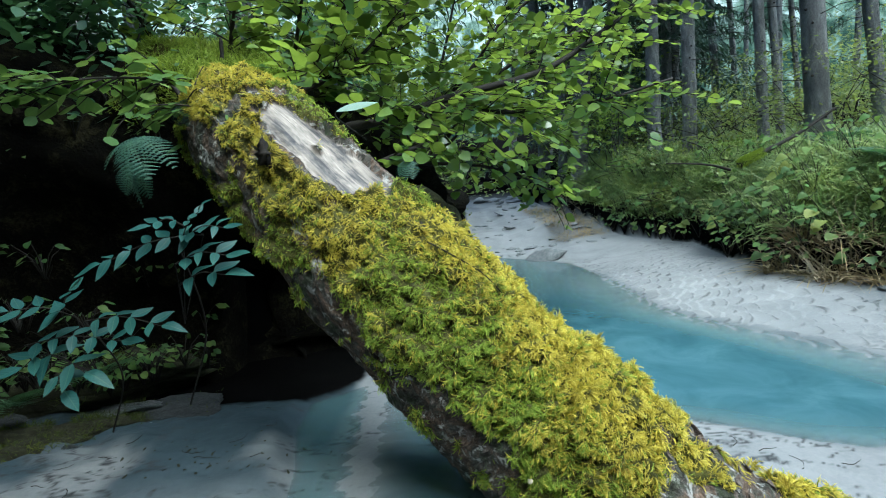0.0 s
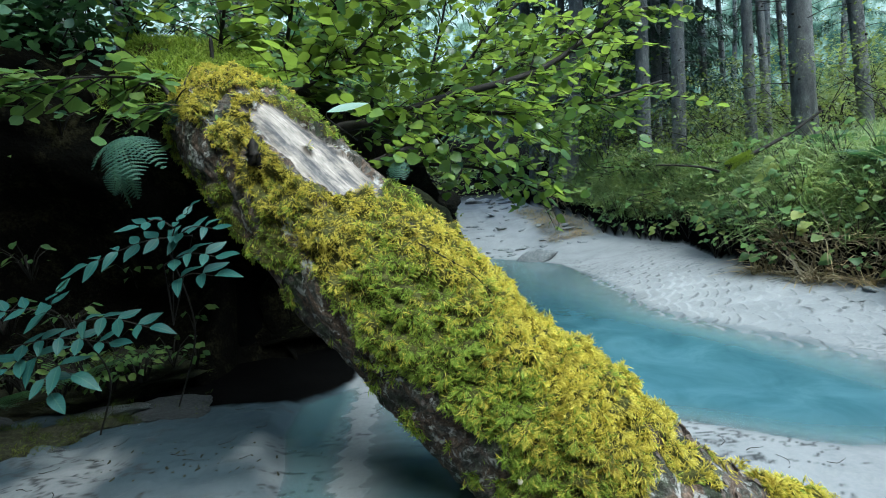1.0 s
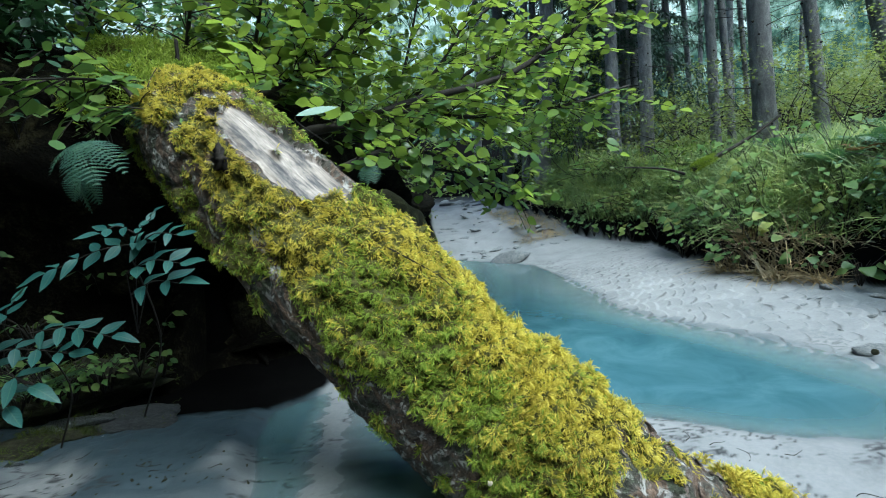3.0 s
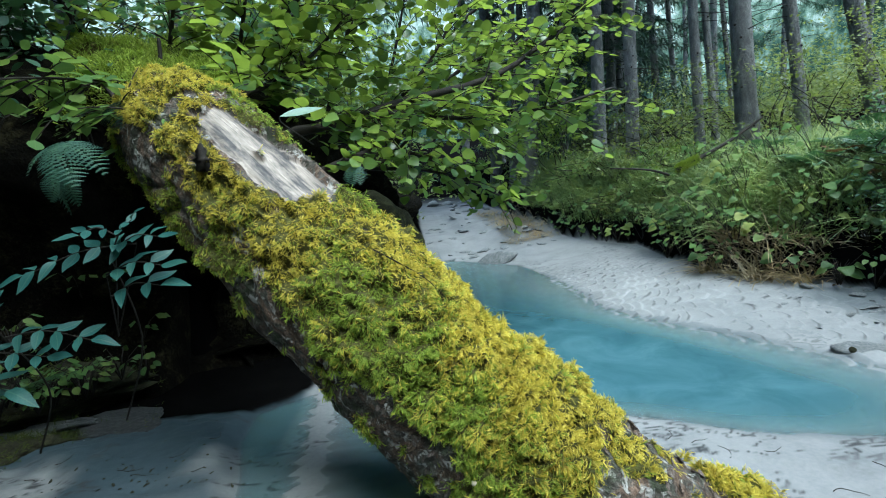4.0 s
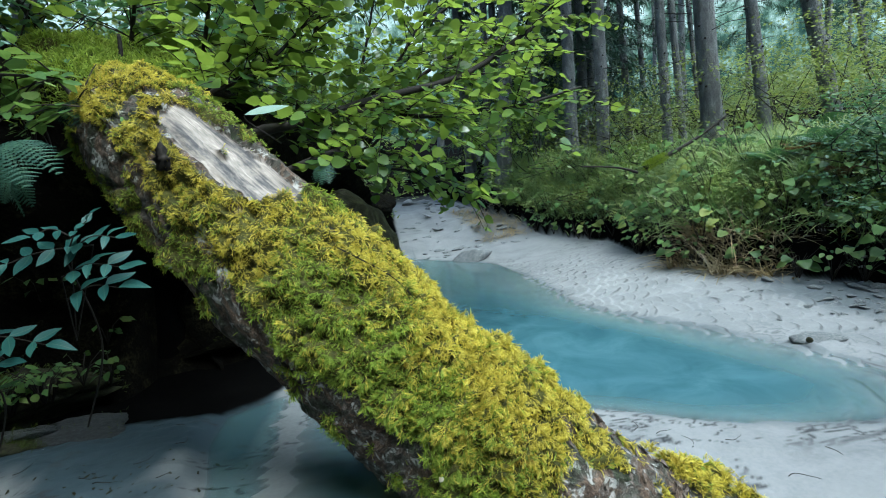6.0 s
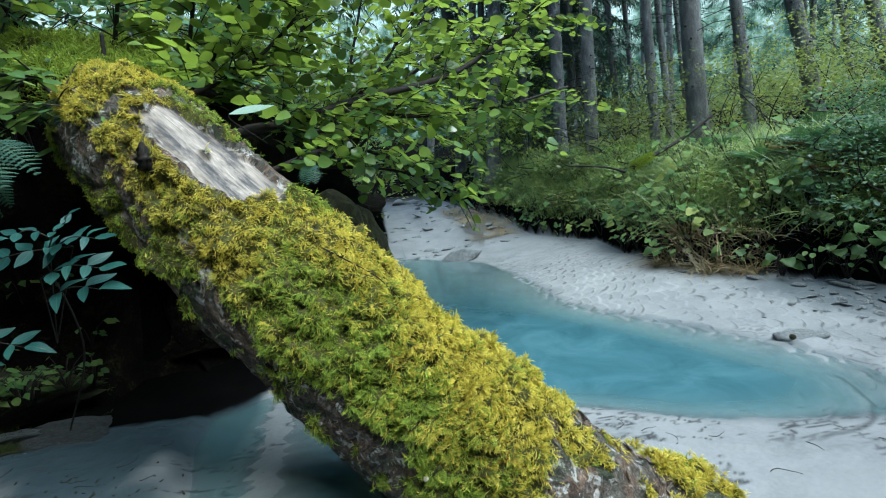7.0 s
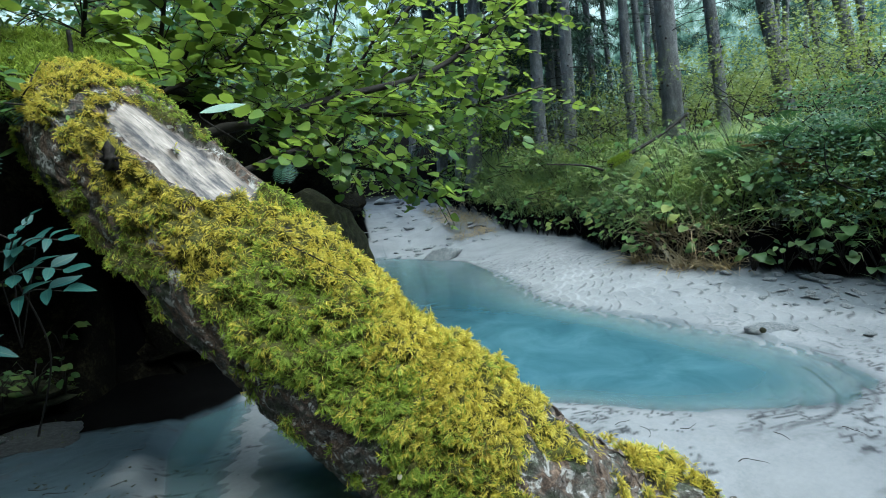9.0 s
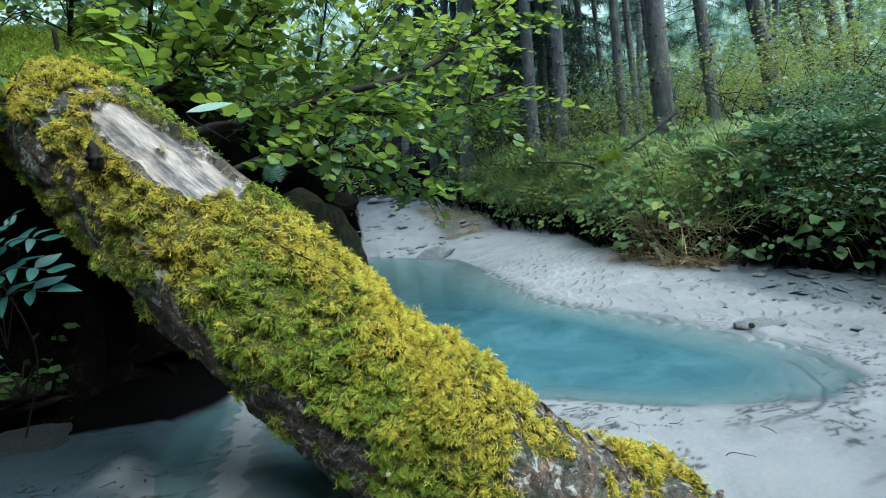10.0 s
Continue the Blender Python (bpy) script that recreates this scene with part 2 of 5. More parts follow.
# darker copy of the fern green, with the bank's shade in its colour
M_FERND = leaf_material("fern_toned_for_shade", (0.02, 0.055, 0.04), (0.035, 0.085, 0.06), (0.055, 0.12, 0.08), (0.08, 0.16, 0.07), 0.5, "island", 0.2, 0.25)
M_FERN = leaf_material("fern_green", (0.04, 0.10, 0.055), (0.065, 0.15, 0.08), (0.11, 0.21, 0.11), (0.15, 0.3, 0.08), 0.5, "island", 0.25)
M_GRASS = leaf_material("bank_grass", (0.066, 0.129, 0.043), (0.234, 0.333, 0.106), (0.527, 0.567, 0.242), (0.293, 0.431, 0.113), 0.45, "island", 0.3)
M_STRAW = leaf_material("dry_grass", (0.16, 0.13, 0.07), (0.26, 0.21, 0.12), (0.36, 0.31, 0.2), (0.3, 0.25, 0.12), 0.6, "island", 0.25)
M_PALELEAF = leaf_material("pale_shiny_leaf", (0.20, 0.29, 0.24), (0.22, 0.31, 0.26), (0.25, 0.34, 0.28), (0.3, 0.4, 0.2), 0.25, "object", 0.2, 0.6)
M_HERBD = leaf_material("dark_herb_leaf", (0.030, 0.066, 0.026), (0.072, 0.138, 0.043), (0.192, 0.242, 0.065), (0.192, 0.330, 0.058), 0.5, spec=0.25)
M_HERB = leaf_material("herb_leaf", (0.050, 0.115, 0.043), (0.100, 0.184, 0.051), (0.250, 0.299, 0.085), (0.312, 0.483, 0.085), 0.6, spec=0.2)
M_YELLOWING = leaf_material("yellowing_leaf", (0.10, 0.16, 0.04), (0.20, 0.25, 0.06), (0.34, 0.35, 0.11), (0.5, 0.5, 0.1), 0.5, spec=0.3)
M_BLUISH = leaf_material("bluish_bush_leaf", (0.04, 0.09, 0.05), (0.07, 0.14, 0.085), (0.13, 0.21, 0.13), (0.15, 0.3, 0.1), 0.5, "island", 0.3, 0.3)
M_NEEDLE = leaf_material("spruce_needles", (0.018, 0.045, 0.033), (0.036, 0.072, 0.048), (0.063, 0.104, 0.062), (0.045, 0.108, 0.041), 0.6, "island", 0.2)
M_UNDER = leaf_material("understory_foliage", (0.047, 0.088, 0.031), (0.115, 0.162, 0.050), (0.212, 0.242, 0.081), (0.340, 0.404, 0.081), 0.5, "island", 0.4)
M_DEADFERN = leaf_material("dead_fern", (0.06, 0.035, 0.015), (0.12, 0.07, 0.03), (0.2, 0.13, 0.06), (0.2, 0.12, 0.04), 0.6, "island", 0.25, 0.2)
M_MUSH = rough_surface("pale_cap", (0.33, 0.29, 0.2), (0.42, 0.37, 0.27), (0.5, 0.45, 0.35), 60, 0.5, 0.2, 0.001)
# ledge moss: a darker moss colour that carries the shade there
M_MOSSD = leaf_material("moss_toned_for_shade", (0.04, 0.055, 0.015), (0.09, 0.115, 0.025), (0.18, 0.20, 0.045), (0.15, 0.2, 0.03), 0.7, "island", 0.2, 0.1)


# ---- mesh helpers ----
def mesh_of(name, verts, faces, smooth=True, attrs=()):
    """A mesh from arrays; all faces have the same number of corners."""
    verts, faces = np.asarray(verts, np.float32).reshape(-1, 3), np.asarray(faces, np.int32)
    me = bpy.data.meshes.new(name)
    k = faces.shape[1]
    me.vertices.add(len(verts))
    me.vertices.foreach_set("co", verts.ravel())
    me.loops.add(faces.size)
    me.loops.foreach_set("vertex_index", faces.ravel())
    me.polygons.add(len(faces))
    me.polygons.foreach_set("loop_start", np.arange(0, faces.size, k, dtype=np.int32))
    me.polygons.foreach_set("use_smooth", np.full(len(faces), smooth))
    for an, av in attrs:
        me.attributes.new(an, "FLOAT", "POINT").data.foreach_set("value", np.asarray(av, np.float32))
    me.update(calc_edges=True)
    me.validate()
    return me


def thing(name, label, category, group="", kind="", data=None, at=(0, 0, 0)):
    ob = new(name, data)
    ob.location = at
    return tagged(ob, label, category, group, kind)


def part(name, me, material, parent, label="", kind=""):
    ob = new(name, me)
    if material is not None and not me.materials:
        me.materials.append(material)
    ob.parent = parent
    return tagged(ob, label, "", "", kind)


def tube(points, radii, sides=8, wobble=0.0, seed=0):
    """Vertices and triangles of a bent, tapering limb with closed ends."""
    rng = np.random.default_rng(seed)
    P, r = np.asarray(points, float), np.asarray(radii, float)
    T = np.gradient(P, axis=0)
    T /= np.linalg.norm(T, axis=1)[:, None] + 1e-9
    ref = np.array([0.31, 0.17, 0.93]) if abs(T[0][2]) < 0.8 else np.array([0.95, 0.2, 0.1])
    U = np.cross(T, ref)
    U /= np.linalg.norm(U, axis=1)[:, None]
    V = np.cross(T, U)
    a = np.arange(sides) * 2 * np.pi / sides
    rr = r[:, None] * (1 + wobble * rng.standard_normal((len(P), sides)))
    ring = P[:, None] + rr[..., None] * (np.cos(a)[None, :, None] * U[:, None] + np.sin(a)[None, :, None] * V[:, None])
    verts = np.concatenate([ring.reshape(-1, 3), P[:1], P[-1:]])
    i, j = np.meshgrid(np.arange(len(P) - 1), np.arange(sides), indexing="ij")
    q0, q1 = i * sides + j, i * sides + (j + 1) % sides
    q2, q3 = q1 + sides, q0 + sides
    tri = np.concatenate([np.stack([q0, q1, q2], -1).reshape(-1, 3), np.stack([q0, q2, q3], -1).reshape(-1, 3)])
    b, e, s = len(verts) - 2, len(verts) - 1, np.arange(sides)
    last = (len(P) - 1) * sides
    caps = np.concatenate([np.stack([np.full(sides, b), (s + 1) % sides, s], -1), np.stack([np.full(sides, e), last + s, last + (s + 1) % sides], -1)])
    return verts, np.concatenate([tri, caps])


def bent(points, n):
    """A smooth curve through the points, n samples."""
    P = np.asarray(points, float)
    u = np.linspace(0, len(P) - 1, n)
    i = np.minimum(u.astype(int), len(P) - 2)
    t = (u - i)[:, None]
    p0, p1, p2, p3 = P[np.maximum(i - 1, 0)], P[i], P[i + 1], P[np.minimum(i + 2, len(P) - 1)]
    return 0.5 * (2 * p1 + (p2 - p0) * t + (2 * p0 - 5 * p1 + 4 * p2 - p3) * t**2 + (3 * p1 - p0 - 3 * p2 + p3) * t**3)


def joined(pieces):
    vs, fs, k = [], [], 0
    for v, f in pieces:
        vs.append(v)
        fs.append(np.asarray(f) + k)
        k += len(v)
    return np.concatenate(vs), np.concatenate(fs)


def placed(shape, pos, along, normal, size):
    """Many copies of one small shape (local y along, local z normal), joined."""
    V, F = shape
    pos, y, n = (np.asarray(a, float) for a in (pos, along, normal))
    y = y / (np.linalg.norm(y, axis=1)[:, None] + 1e-9)
    x = np.cross(y, n)
    x /= np.linalg.norm(x, axis=1)[:, None] + 1e-9
    z = np.cross(x, y)
    s = np.asarray(size, float).reshape(len(pos), -1)
    s = np.repeat(s, 3, 1) if s.shape[1] == 1 else s
    out = pos[:, None] + V[None, :, 0:1] * (x * s[:, :1])[:, None] + V[None, :, 1:2] * (y * s[:, 1:2])[:, None] + V[None, :, 2:3] * (z * s[:, 2:3])[:, None]
    faces = F[None] + (np.arange(len(pos)) * len(V))[:, None, None]
    return out.reshape(-1, 3), faces.reshape(-1, F.shape[1])


def turn_to(pos, along, normal, size):
    """The matrix of a leaf at pos, its tip along, its upper side to normal."""
    y = Vector(along).normalized()
    x = y.cross(Vector(normal)).normalized()
    z = x.cross(y)
    m = Matrix((x, y, z)).transposed().to_4x4()
    return Matrix.Translation(pos) @ m @ Matrix.Scale(size, 4)


def leaf_shape(half, tip=0.0, fold=0.18, droop=0.12, rows=5):
    """A unit leaf folded at its midrib; half: its half width along its length."""
    t = np.linspace(0, 1, rows + 2)
    w = np.array([half(a) for a in t])
    z = -droop * t**2
    mid = np.stack([0 * t, t, z], 1)
    lf = np.stack([-w, t - 0.03 * w, z + fold * w], 1)[1:-1]
    rt = np.stack([w, t - 0.03 * w, z + fold * w], 1)[1:-1]
    V = np.concatenate([mid, lf, rt])
    n = rows + 2
    L, R = lambda i: n + i - 1, lambda i: n + rows + i - 1
    F = [(0, 1, L(1)), (0, R(1), 1)]
    for i in range(1, rows):
        F += [(i, i + 1, L(i)), (i + 1, L(i + 1), L(i)), (i, R(i), i + 1), (i + 1, R(i), R(i + 1))]
    F += [(rows, rows + 1, L(rows)), (rows, R(rows), rows + 1)]
    return V, np.array(F)


HAZEL = leaf_shape(lambda a: 0.44 * math.sin(math.pi * a ** 0.78) ** 0.72 * (1 - 0.28 * a ** 4) if 0 < a < 1 else 0, fold=0.12, rows=7)
LANCE = leaf_shape(lambda a: 0.215 * math.sin(math.pi * a ** 0.8) if 0 < a < 1 else 0, fold=0.25, droop=0.15, rows=4)
OVAL = leaf_shape(lambda a: 0.3 * math.sin(math.pi * a) ** 0.7 if 0 < a < 1 else 0, fold=0.15, rows=3)
SMALL = leaf_shape(lambda a: 0.32 * math.sin(math.pi * a) ** 0.8 if 0 < a < 1 else 0, rows=1)
BROAD = leaf_shape(lambda a: 0.52 * math.sin(math.pi * min(a, 1) ** 0.6) ** 0.7 if 0 < a < 1 else 0, droop=0.2, rows=5)


# ---- the lie of the land ----
POOL = np.array([(0.45, 6.9), (0.81, 6.3), (1.39, 5.6), (1.54, 4.32), (1.50, 3.42), (1.60, 3.1), (1.76, 2.8), (1.92, 2.5), (2.1, 2.12), (2.2, 1.78), (2.08, 1.48), (1.82, 1.36), (1.45, 1.45), (1.2, 1.57), (0.93, 1.75), (0.55, 1.95), (0.3, 2.15), (0.1, 2.35), (-0.1, 2.6), (-0.05, 3.2), (0.1, 4.4), (0.3, 6.0)])
BANK = np.array([(2.0, 30.0), (2.0, 16.0), (2.1, 9.1), (2.3, 6.6), (2.62, 5.2), (2.42, 3.75), (2.55, 3.3), (2.75, 3.02), (2.91, 2.61), (3.19, 2.26), (3.6, 1.6), (4.2, 0.5), (5.0, -2.0), (7.0, -30.0)])
CLIFF = np.array([(-9.0, -30.0), (-5.0, -3.0), (-3.3, 0.6), (-2.45, 1.75), (-1.65, 2.3), (-1.05, 2.36), (-0.48, 2.62), (-0.12, 3.9), (0.12, 4.9), (0.4, 6.5), (0.5, 9.0), (0.7, 16.0), (0.7, 30.0)])

# edge of the hollow floor, coloured black to stand in for its shade
HOLLOW_SHADE = np.array([(-9.0, -30.0), (-5.0, -3.0), (-3.3, 0.6), (-2.4, 1.75), (-1.65, 2.2), (-1.02, 2.14), (-0.74, 2.13), (-0.45, 2.42), (-0.12, 3.9), (0.12, 4.9), (0.4, 6.5), (0.5, 9.0), (0.7, 16.0), (0.7, 30.0)])


# the shaded backwater under the log
POND = np.array([(-0.47, 2.44), (-0.74, 2.26), (-0.74, 1.95), (-0.66, 1.66), (-0.60, 1.2), (-0.3, 0.9), (0.1, 1.0), (0.3, 1.3), (0.25, 1.7), (0.0, 2.2), (-0.2, 2.5)])


def off_line(x, y, line):
    """Signed distance to an open line; positive on its right."""
    best, sign = np.full(x.shape, 1e9), np.ones(x.shape)
    for (ax, ay), (bx, by) in zip(line[:-1], line[1:]):
        dx, dy = bx - ax, by - ay
        t = np.clip(((x - ax) * dx + (y - ay) * dy) / (dx * dx + dy * dy), 0, 1)
        ex, ey = x - ax - t * dx, y - ay - t * dy
        d = np.hypot(ex, ey)
        s = np.where(dx * ey - dy * ex > 0, -1.0, 1.0)
        near = d < best
        best, sign = np.where(near, d, best), np.where(near, s, sign)
    return best * sign


def in_pool(x, y, rim=POOL):
    """Distance to the shore: positive in the water."""
    inside, px, py = np.zeros(x.shape, bool), *rim[-1]
    for qx, qy in rim:
        c = ((py > y) != (qy > y)) & (x < (qx - px) * (y - py) / (qy - py + 1e-12) + px)
        inside, px, py = inside ^ c, qx, qy
    d = np.abs(off_line(x, y, np.concatenate([rim, rim[:1]])))
    return np.where(inside, d, -d)


def soft(a):
    a = np.clip(a, 0, 1)
    return a * a * (3 - 2 * a)


def waves(x, y, seed, octaves=5, first=1.0, fall=0.55):
    """Smooth random relief out of crossed sines, about -1 to 1."""
    rng = np.random.default_rng(seed)
    h, amp, total = 0 * x, 1.0, 0.0
    for o in range(octaves):
        for _ in range(3):
            a, k, p = rng.uniform(0, 6.28), first * 2**o * rng.uniform(0.7, 1.4), rng.uniform(0, 6.28)
            h = h + amp * np.sin(k * (x * math.cos(a) + y * math.sin(a)) + p + 1.3 * np.sin(0.6 * k * (y * math.cos(a) - x * math.sin(a)) + 2 * p))
        total, amp = total + 3 * amp, amp * fall
    return h / total * 1.8


def ripples(x, y):
    """Tongue-shaped current ripples: height and the sharp lee line of each."""
    a = radians(-20)
    u, v = x * math.cos(a) + y * math.sin(a), -x * math.sin(a) + y * math.cos(a)
    u = u + 0.07 * waves(x, y, 5, 3, 2.5) + 0.025 * waves(x, y, 7, 3, 14.0)
    v = v + 0.09 * waves(x, y, 6, 3, 3.0) + 0.03 * waves(x, y, 8, 3, 11.0)
    row = np.floor(v / 0.16)
    bow = np.abs(np.mod(v / 0.16, 1.0) - 0.5) * 2
    f = np.mod(u / 0.088 + 0.55 * bow**2 + 0.37 * row + 0.3 * np.sin(9.1 * row), 1.0)
    h = np.where(f < 0.82, (f / 0.82) ** 1.6, (1 - f) / 0.18)
    return h, np.exp(-(((f - 0.88) / 0.085) ** 2)) * soft((0.95 - bow) / 0.4)


def land(x, y, full=False):
    """Height of the ground, with the shares of soil, damp with painted shade, and ripple creases."""
    p, b, c = in_pool(x, y), -off_line(x, y, BANK), -off_line(x, y, CLIFF)
    out = np.maximum(-p, 0)
    right = soft((x - 0.9) / 0.8)
    lip = soft(p / 0.06)
    far = np.interp(y, [2.5, 3.3, 4.2, 5.5], [1.0, 0.36, 0.12, 0.07])
    end = far * np.interp(x + 0.25 * (y - 1.7), [1.25, 1.55, 1.85, 2.2], [1.0, 0.6, 0.14, 0.05])
    h = np.where(p > 0, (-0.17 * soft(p / 0.65) * end - 0.006 * lip) * np.interp(x, [-0.1, 0.35], [0.12, 1.0]), out * (0.035 + 0.11 * right * soft((y - 1.9) / 0.7)))
    h = np.minimum(h, 0.17)
    # upstream the bed climbs in low steps
    up = np.clip(y - 6.4, 0, 60)
    h = h + 0.05 * up * (p <= 0) + 0.09 * soft((up - 0.5) / 0.25) * (p <= 0)
    rip, line = ripples(x, y)
    bar = soft(-(p - 0.25) / 0.2) * right * soft(-(b + 0.12) / 0.2) * soft((5.4 - y) / 1.0) * soft((y - 1.5) / 0.3)
    flat = soft(-(p - 0.1) / 0.1) * (1 - bar)
    # arcs of larger ripples round the shallow end of the pool
    ex, ey = x - 1.35, (y - 1.78) * 1.15
    ring = np.hypot(ex, ey) + 0.05 * waves(x, y, 25, 3, 4.0) + 0.012 * waves(x, y, 26, 3, 16.0)
    fr = np.mod(ring / 0.105, 1.0)
    arcs = soft((ring - 0.22) / 0.1) * soft((1.15 - ring) / 0.2) * soft((ex - 0.1 * ey) / 0.2) * soft((0.34 - p) / 0.08) * soft(0.62 + 1.5 * waves(x, y, 27, 3, 6.0))
    bar = bar * (1 - 0.7 * arcs)
    h = h + 0.006 * arcs * np.where(fr < 0.8, fr / 0.8, (1 - fr) / 0.2)
    h = h + 0.013 * bar * rip + 0.006 * flat * waves(x, y, 3, 5, 9.0)
    # lumpy silt and the backwater in the shade of the log
    q = in_pool(x, y, POND)
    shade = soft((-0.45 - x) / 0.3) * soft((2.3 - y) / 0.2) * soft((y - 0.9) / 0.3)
    h = h + shade * (0.018 * soft(0.5 + waves(x, y, 51, 4, 5.0)) + 0.010 * waves(x + 0.4 * y, y * 2.0, 52, 4, 14.0))
    crest = x + 0.43 - 0.05 * (2.1 - y) + 0.055 * np.abs(waves(x * 0.3, y, 9, 4, 26.0)) - 0.045
    wade = 0.022 * soft((crest - 0.01) / 0.42) + 0.010 * soft(-crest / 0.012) - 0.0025
    h = np.where(q > 0, h * (1 - soft(q / 0.10)) - wade * soft(q / 0.16), h)
    h = h + 0.03 * np.exp(-(((x - 2.2) / 0.10) ** 2) - ((y - 2.1) / 0.06) ** 2)
    h = h - 0.08 * np.exp(-(((x - 1.0) / 0.30) ** 2) - ((y - 1.0) / 0.22) ** 2)
    h = np.where((p < 0) & (p > -0.2) & (y > 1.3), np.maximum(h, 0.004 + 0.03 * out), h)
    # right bank
    rise = 0.18 * soft(b / 0.09) + soft(b / 0.7) * 0.52 + 0.09 * np.clip(b, 0, 40) + 0.06 * soft(b / 0.5) * waves(x, y, 11, 4, 2.5)
    h = h + np.where(b > 0, rise, 0)
    # left bank stands behind its face
    h = h + np.where(c > 0, np.interp(y, [1.6, 2.45], [2.2, 1.35]) * soft((c - 0.45) / 0.5) + 0.35 * np.clip(c - 0.5, 0, 30) * 0.6, 0)
    if not full:
        return h
    # the hollow floor takes the black soil colour as painted shade
    hollow_dark = -off_line(x, y, HOLLOW_SHADE) + 0.04 * waves(x, y, 14, 4, 9.0)
    soil = np.maximum(soft((b + 0.005 + 0.02 * waves(x, y, 13, 4, 8.0)) / 0.025), soft(hollow_dark / 0.05))
    soil = np.maximum(soil, soft((y - 11) / 3))
    # damp along the shore; left of the log the share paints shade
    damp_shade = np.clip(0.45 * soft((0.05 + p) / 0.07) * soft((0.12 - p) / 0.10) + soft((-0.43 - x + 0.5 * np.clip(1.2 - y, 0, 1) * waves(x, y, 18, 3, 2.0)) / (0.10 + 0.5 * np.clip(1.2 - y, 0, 2))) * soft(0.85 + waves(x, y, 16, 4, 4.0)) * np.interp(y, [-0.5, 1.35, 1.6, 1.9, 2.2], [0.2, 0.7, 1.15, 1.3, 1.45]) + 0.25 * soft(waves(x, y, 15, 4, 3.0)), 0, 1.2) * 0.8
    damp_shade = np.maximum(damp_shade, 0.55 * soft((x - 2.35 - 0.1 * waves(x, y, 53, 3, 4.0)) / 0.25) * soft((b + 0.55) / 0.2) * soft((3.2 - y) / 0.5))
    crease = np.clip(line * bar * soft(0.75 + 1.6 * waves(x, y, 17, 3, 11.0)), 0, 1) * 0.85
    crease = np.maximum(crease, 0.8 * arcs * np.exp(-(((fr - 0.86) / 0.10) ** 2)) * soft(0.45 + 1.8 * waves(x, y, 28, 3, 12.0)))
    dry = (1 - bar) * soft((y - 0.75) / 0.2) * soft((6 - y) / 1.0)
    strokes = np.exp(-((waves(x + 0.3 * y, y * 2.6, 19, 4, 9.0) / 0.06) ** 2)) * soft((waves(x, y, 20, 3, 5.0) + 0.2) / 0.2) * soft(-(p - 0.12) / 0.1) * dry
    shore = np.exp(-((waves(x + 0.55 * y, y * 3.2, 48, 4, 13.0) / 0.12) ** 2)) * soft((waves(x * 0.8, y * 1.4, 49, 3, 9.0) + 0.1) / 0.2) * np.exp(-(((p + 0.06) / 0.10) ** 2)) * dry * soft((x - 0.2) / 0.3)
    strokes = np.maximum(strokes, shore)
    cracks = np.exp(-((waves(x + 0.8 * y, y * 1.6, 54, 4, 10.0) / 0.035) ** 2)) * soft((waves(x, y, 55, 3, 4.0) + 0.1) / 0.2) * shade
    strokes = np.maximum(strokes, 0.8 * cracks)
    return h, soil, damp_shade, np.maximum(crease, strokes)


def spread(lo, hi, a, b, step, grow=1.22):
    """Even steps from a to b, growing ones beyond, out to lo and hi."""
    mid, s, out = list(np.arange(a, b, step)), step, []
    x = mid[-1]
    while x < hi:
        s *= grow
        x += s
        out.append(x)
    s, x, pre = step, a, []
    while x > lo:
        s *= grow
        x -= s
        pre.append(x)
    return np.array(pre[::-1] + mid + out)


def grid_mesh(name, xs, ys, fn):
    X, Y = np.meshgrid(xs, ys, indexing="ij")
    Z, *attrs = fn(X, Y)
    V = np.stack([X, Y, Z], -1).reshape(-1, 3)
    i, j = np.meshgrid(np.arange(len(xs) - 1), np.arange(len(ys) - 1), indexing="ij")
    n = len(ys)
    F = np.stack([i * n + j, (i + 1) * n + j, (i + 1) * n + j + 1, i * n + j + 1], -1).reshape(-1, 4)
    return V, F, [a.reshape(-1) for a in attrs]


V, F, (soil, damp_shade, crease) = grid_mesh("ground", spread(-160, 160, -2.0, 3.1, 0.01), spread(-120, 200, 0.95, 5.4, 0.01), lambda x, y: land(x, y, True))
ground = tagged(new("ground", mesh_of("ground", V, F, True, [("soil", soil), ("damp_shade", damp_shade), ("crease", crease)])), "pale grey rippled silt rising into dark forest soil", "ground", kind="structure")
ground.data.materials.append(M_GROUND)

V, F, (deep,) = grid_mesh("water", np.arange(-0.9, 2.3, 0.02), np.arange(0.9, 7.1, 0.025), lambda x, y: (0 * x, -land(x, y)))
wet = np.maximum(in_pool(V[:, 0], V[:, 1]), in_pool(V[:, 0], V[:, 1], POND))
keep = (deep[F] > -0.012).any(1) & (deep[F] < 0.22).all(1) & (wet[F] > -0.03).any(1)
used = np.unique(F[keep])
remap = np.full(len(V), -1)
remap[used] = np.arange(len(used))
cloud = 1 - np.exp(-np.clip(deep[used] + 0.004, 0, 1) / 0.018)
water = tagged(new("water", mesh_of("water", V[used], remap[F[keep]], True, [("cloud", cloud)])), "still milky turquoise pool between pale silt bars", "water", kind="structure")
water.data.materials.append(M_WATER)


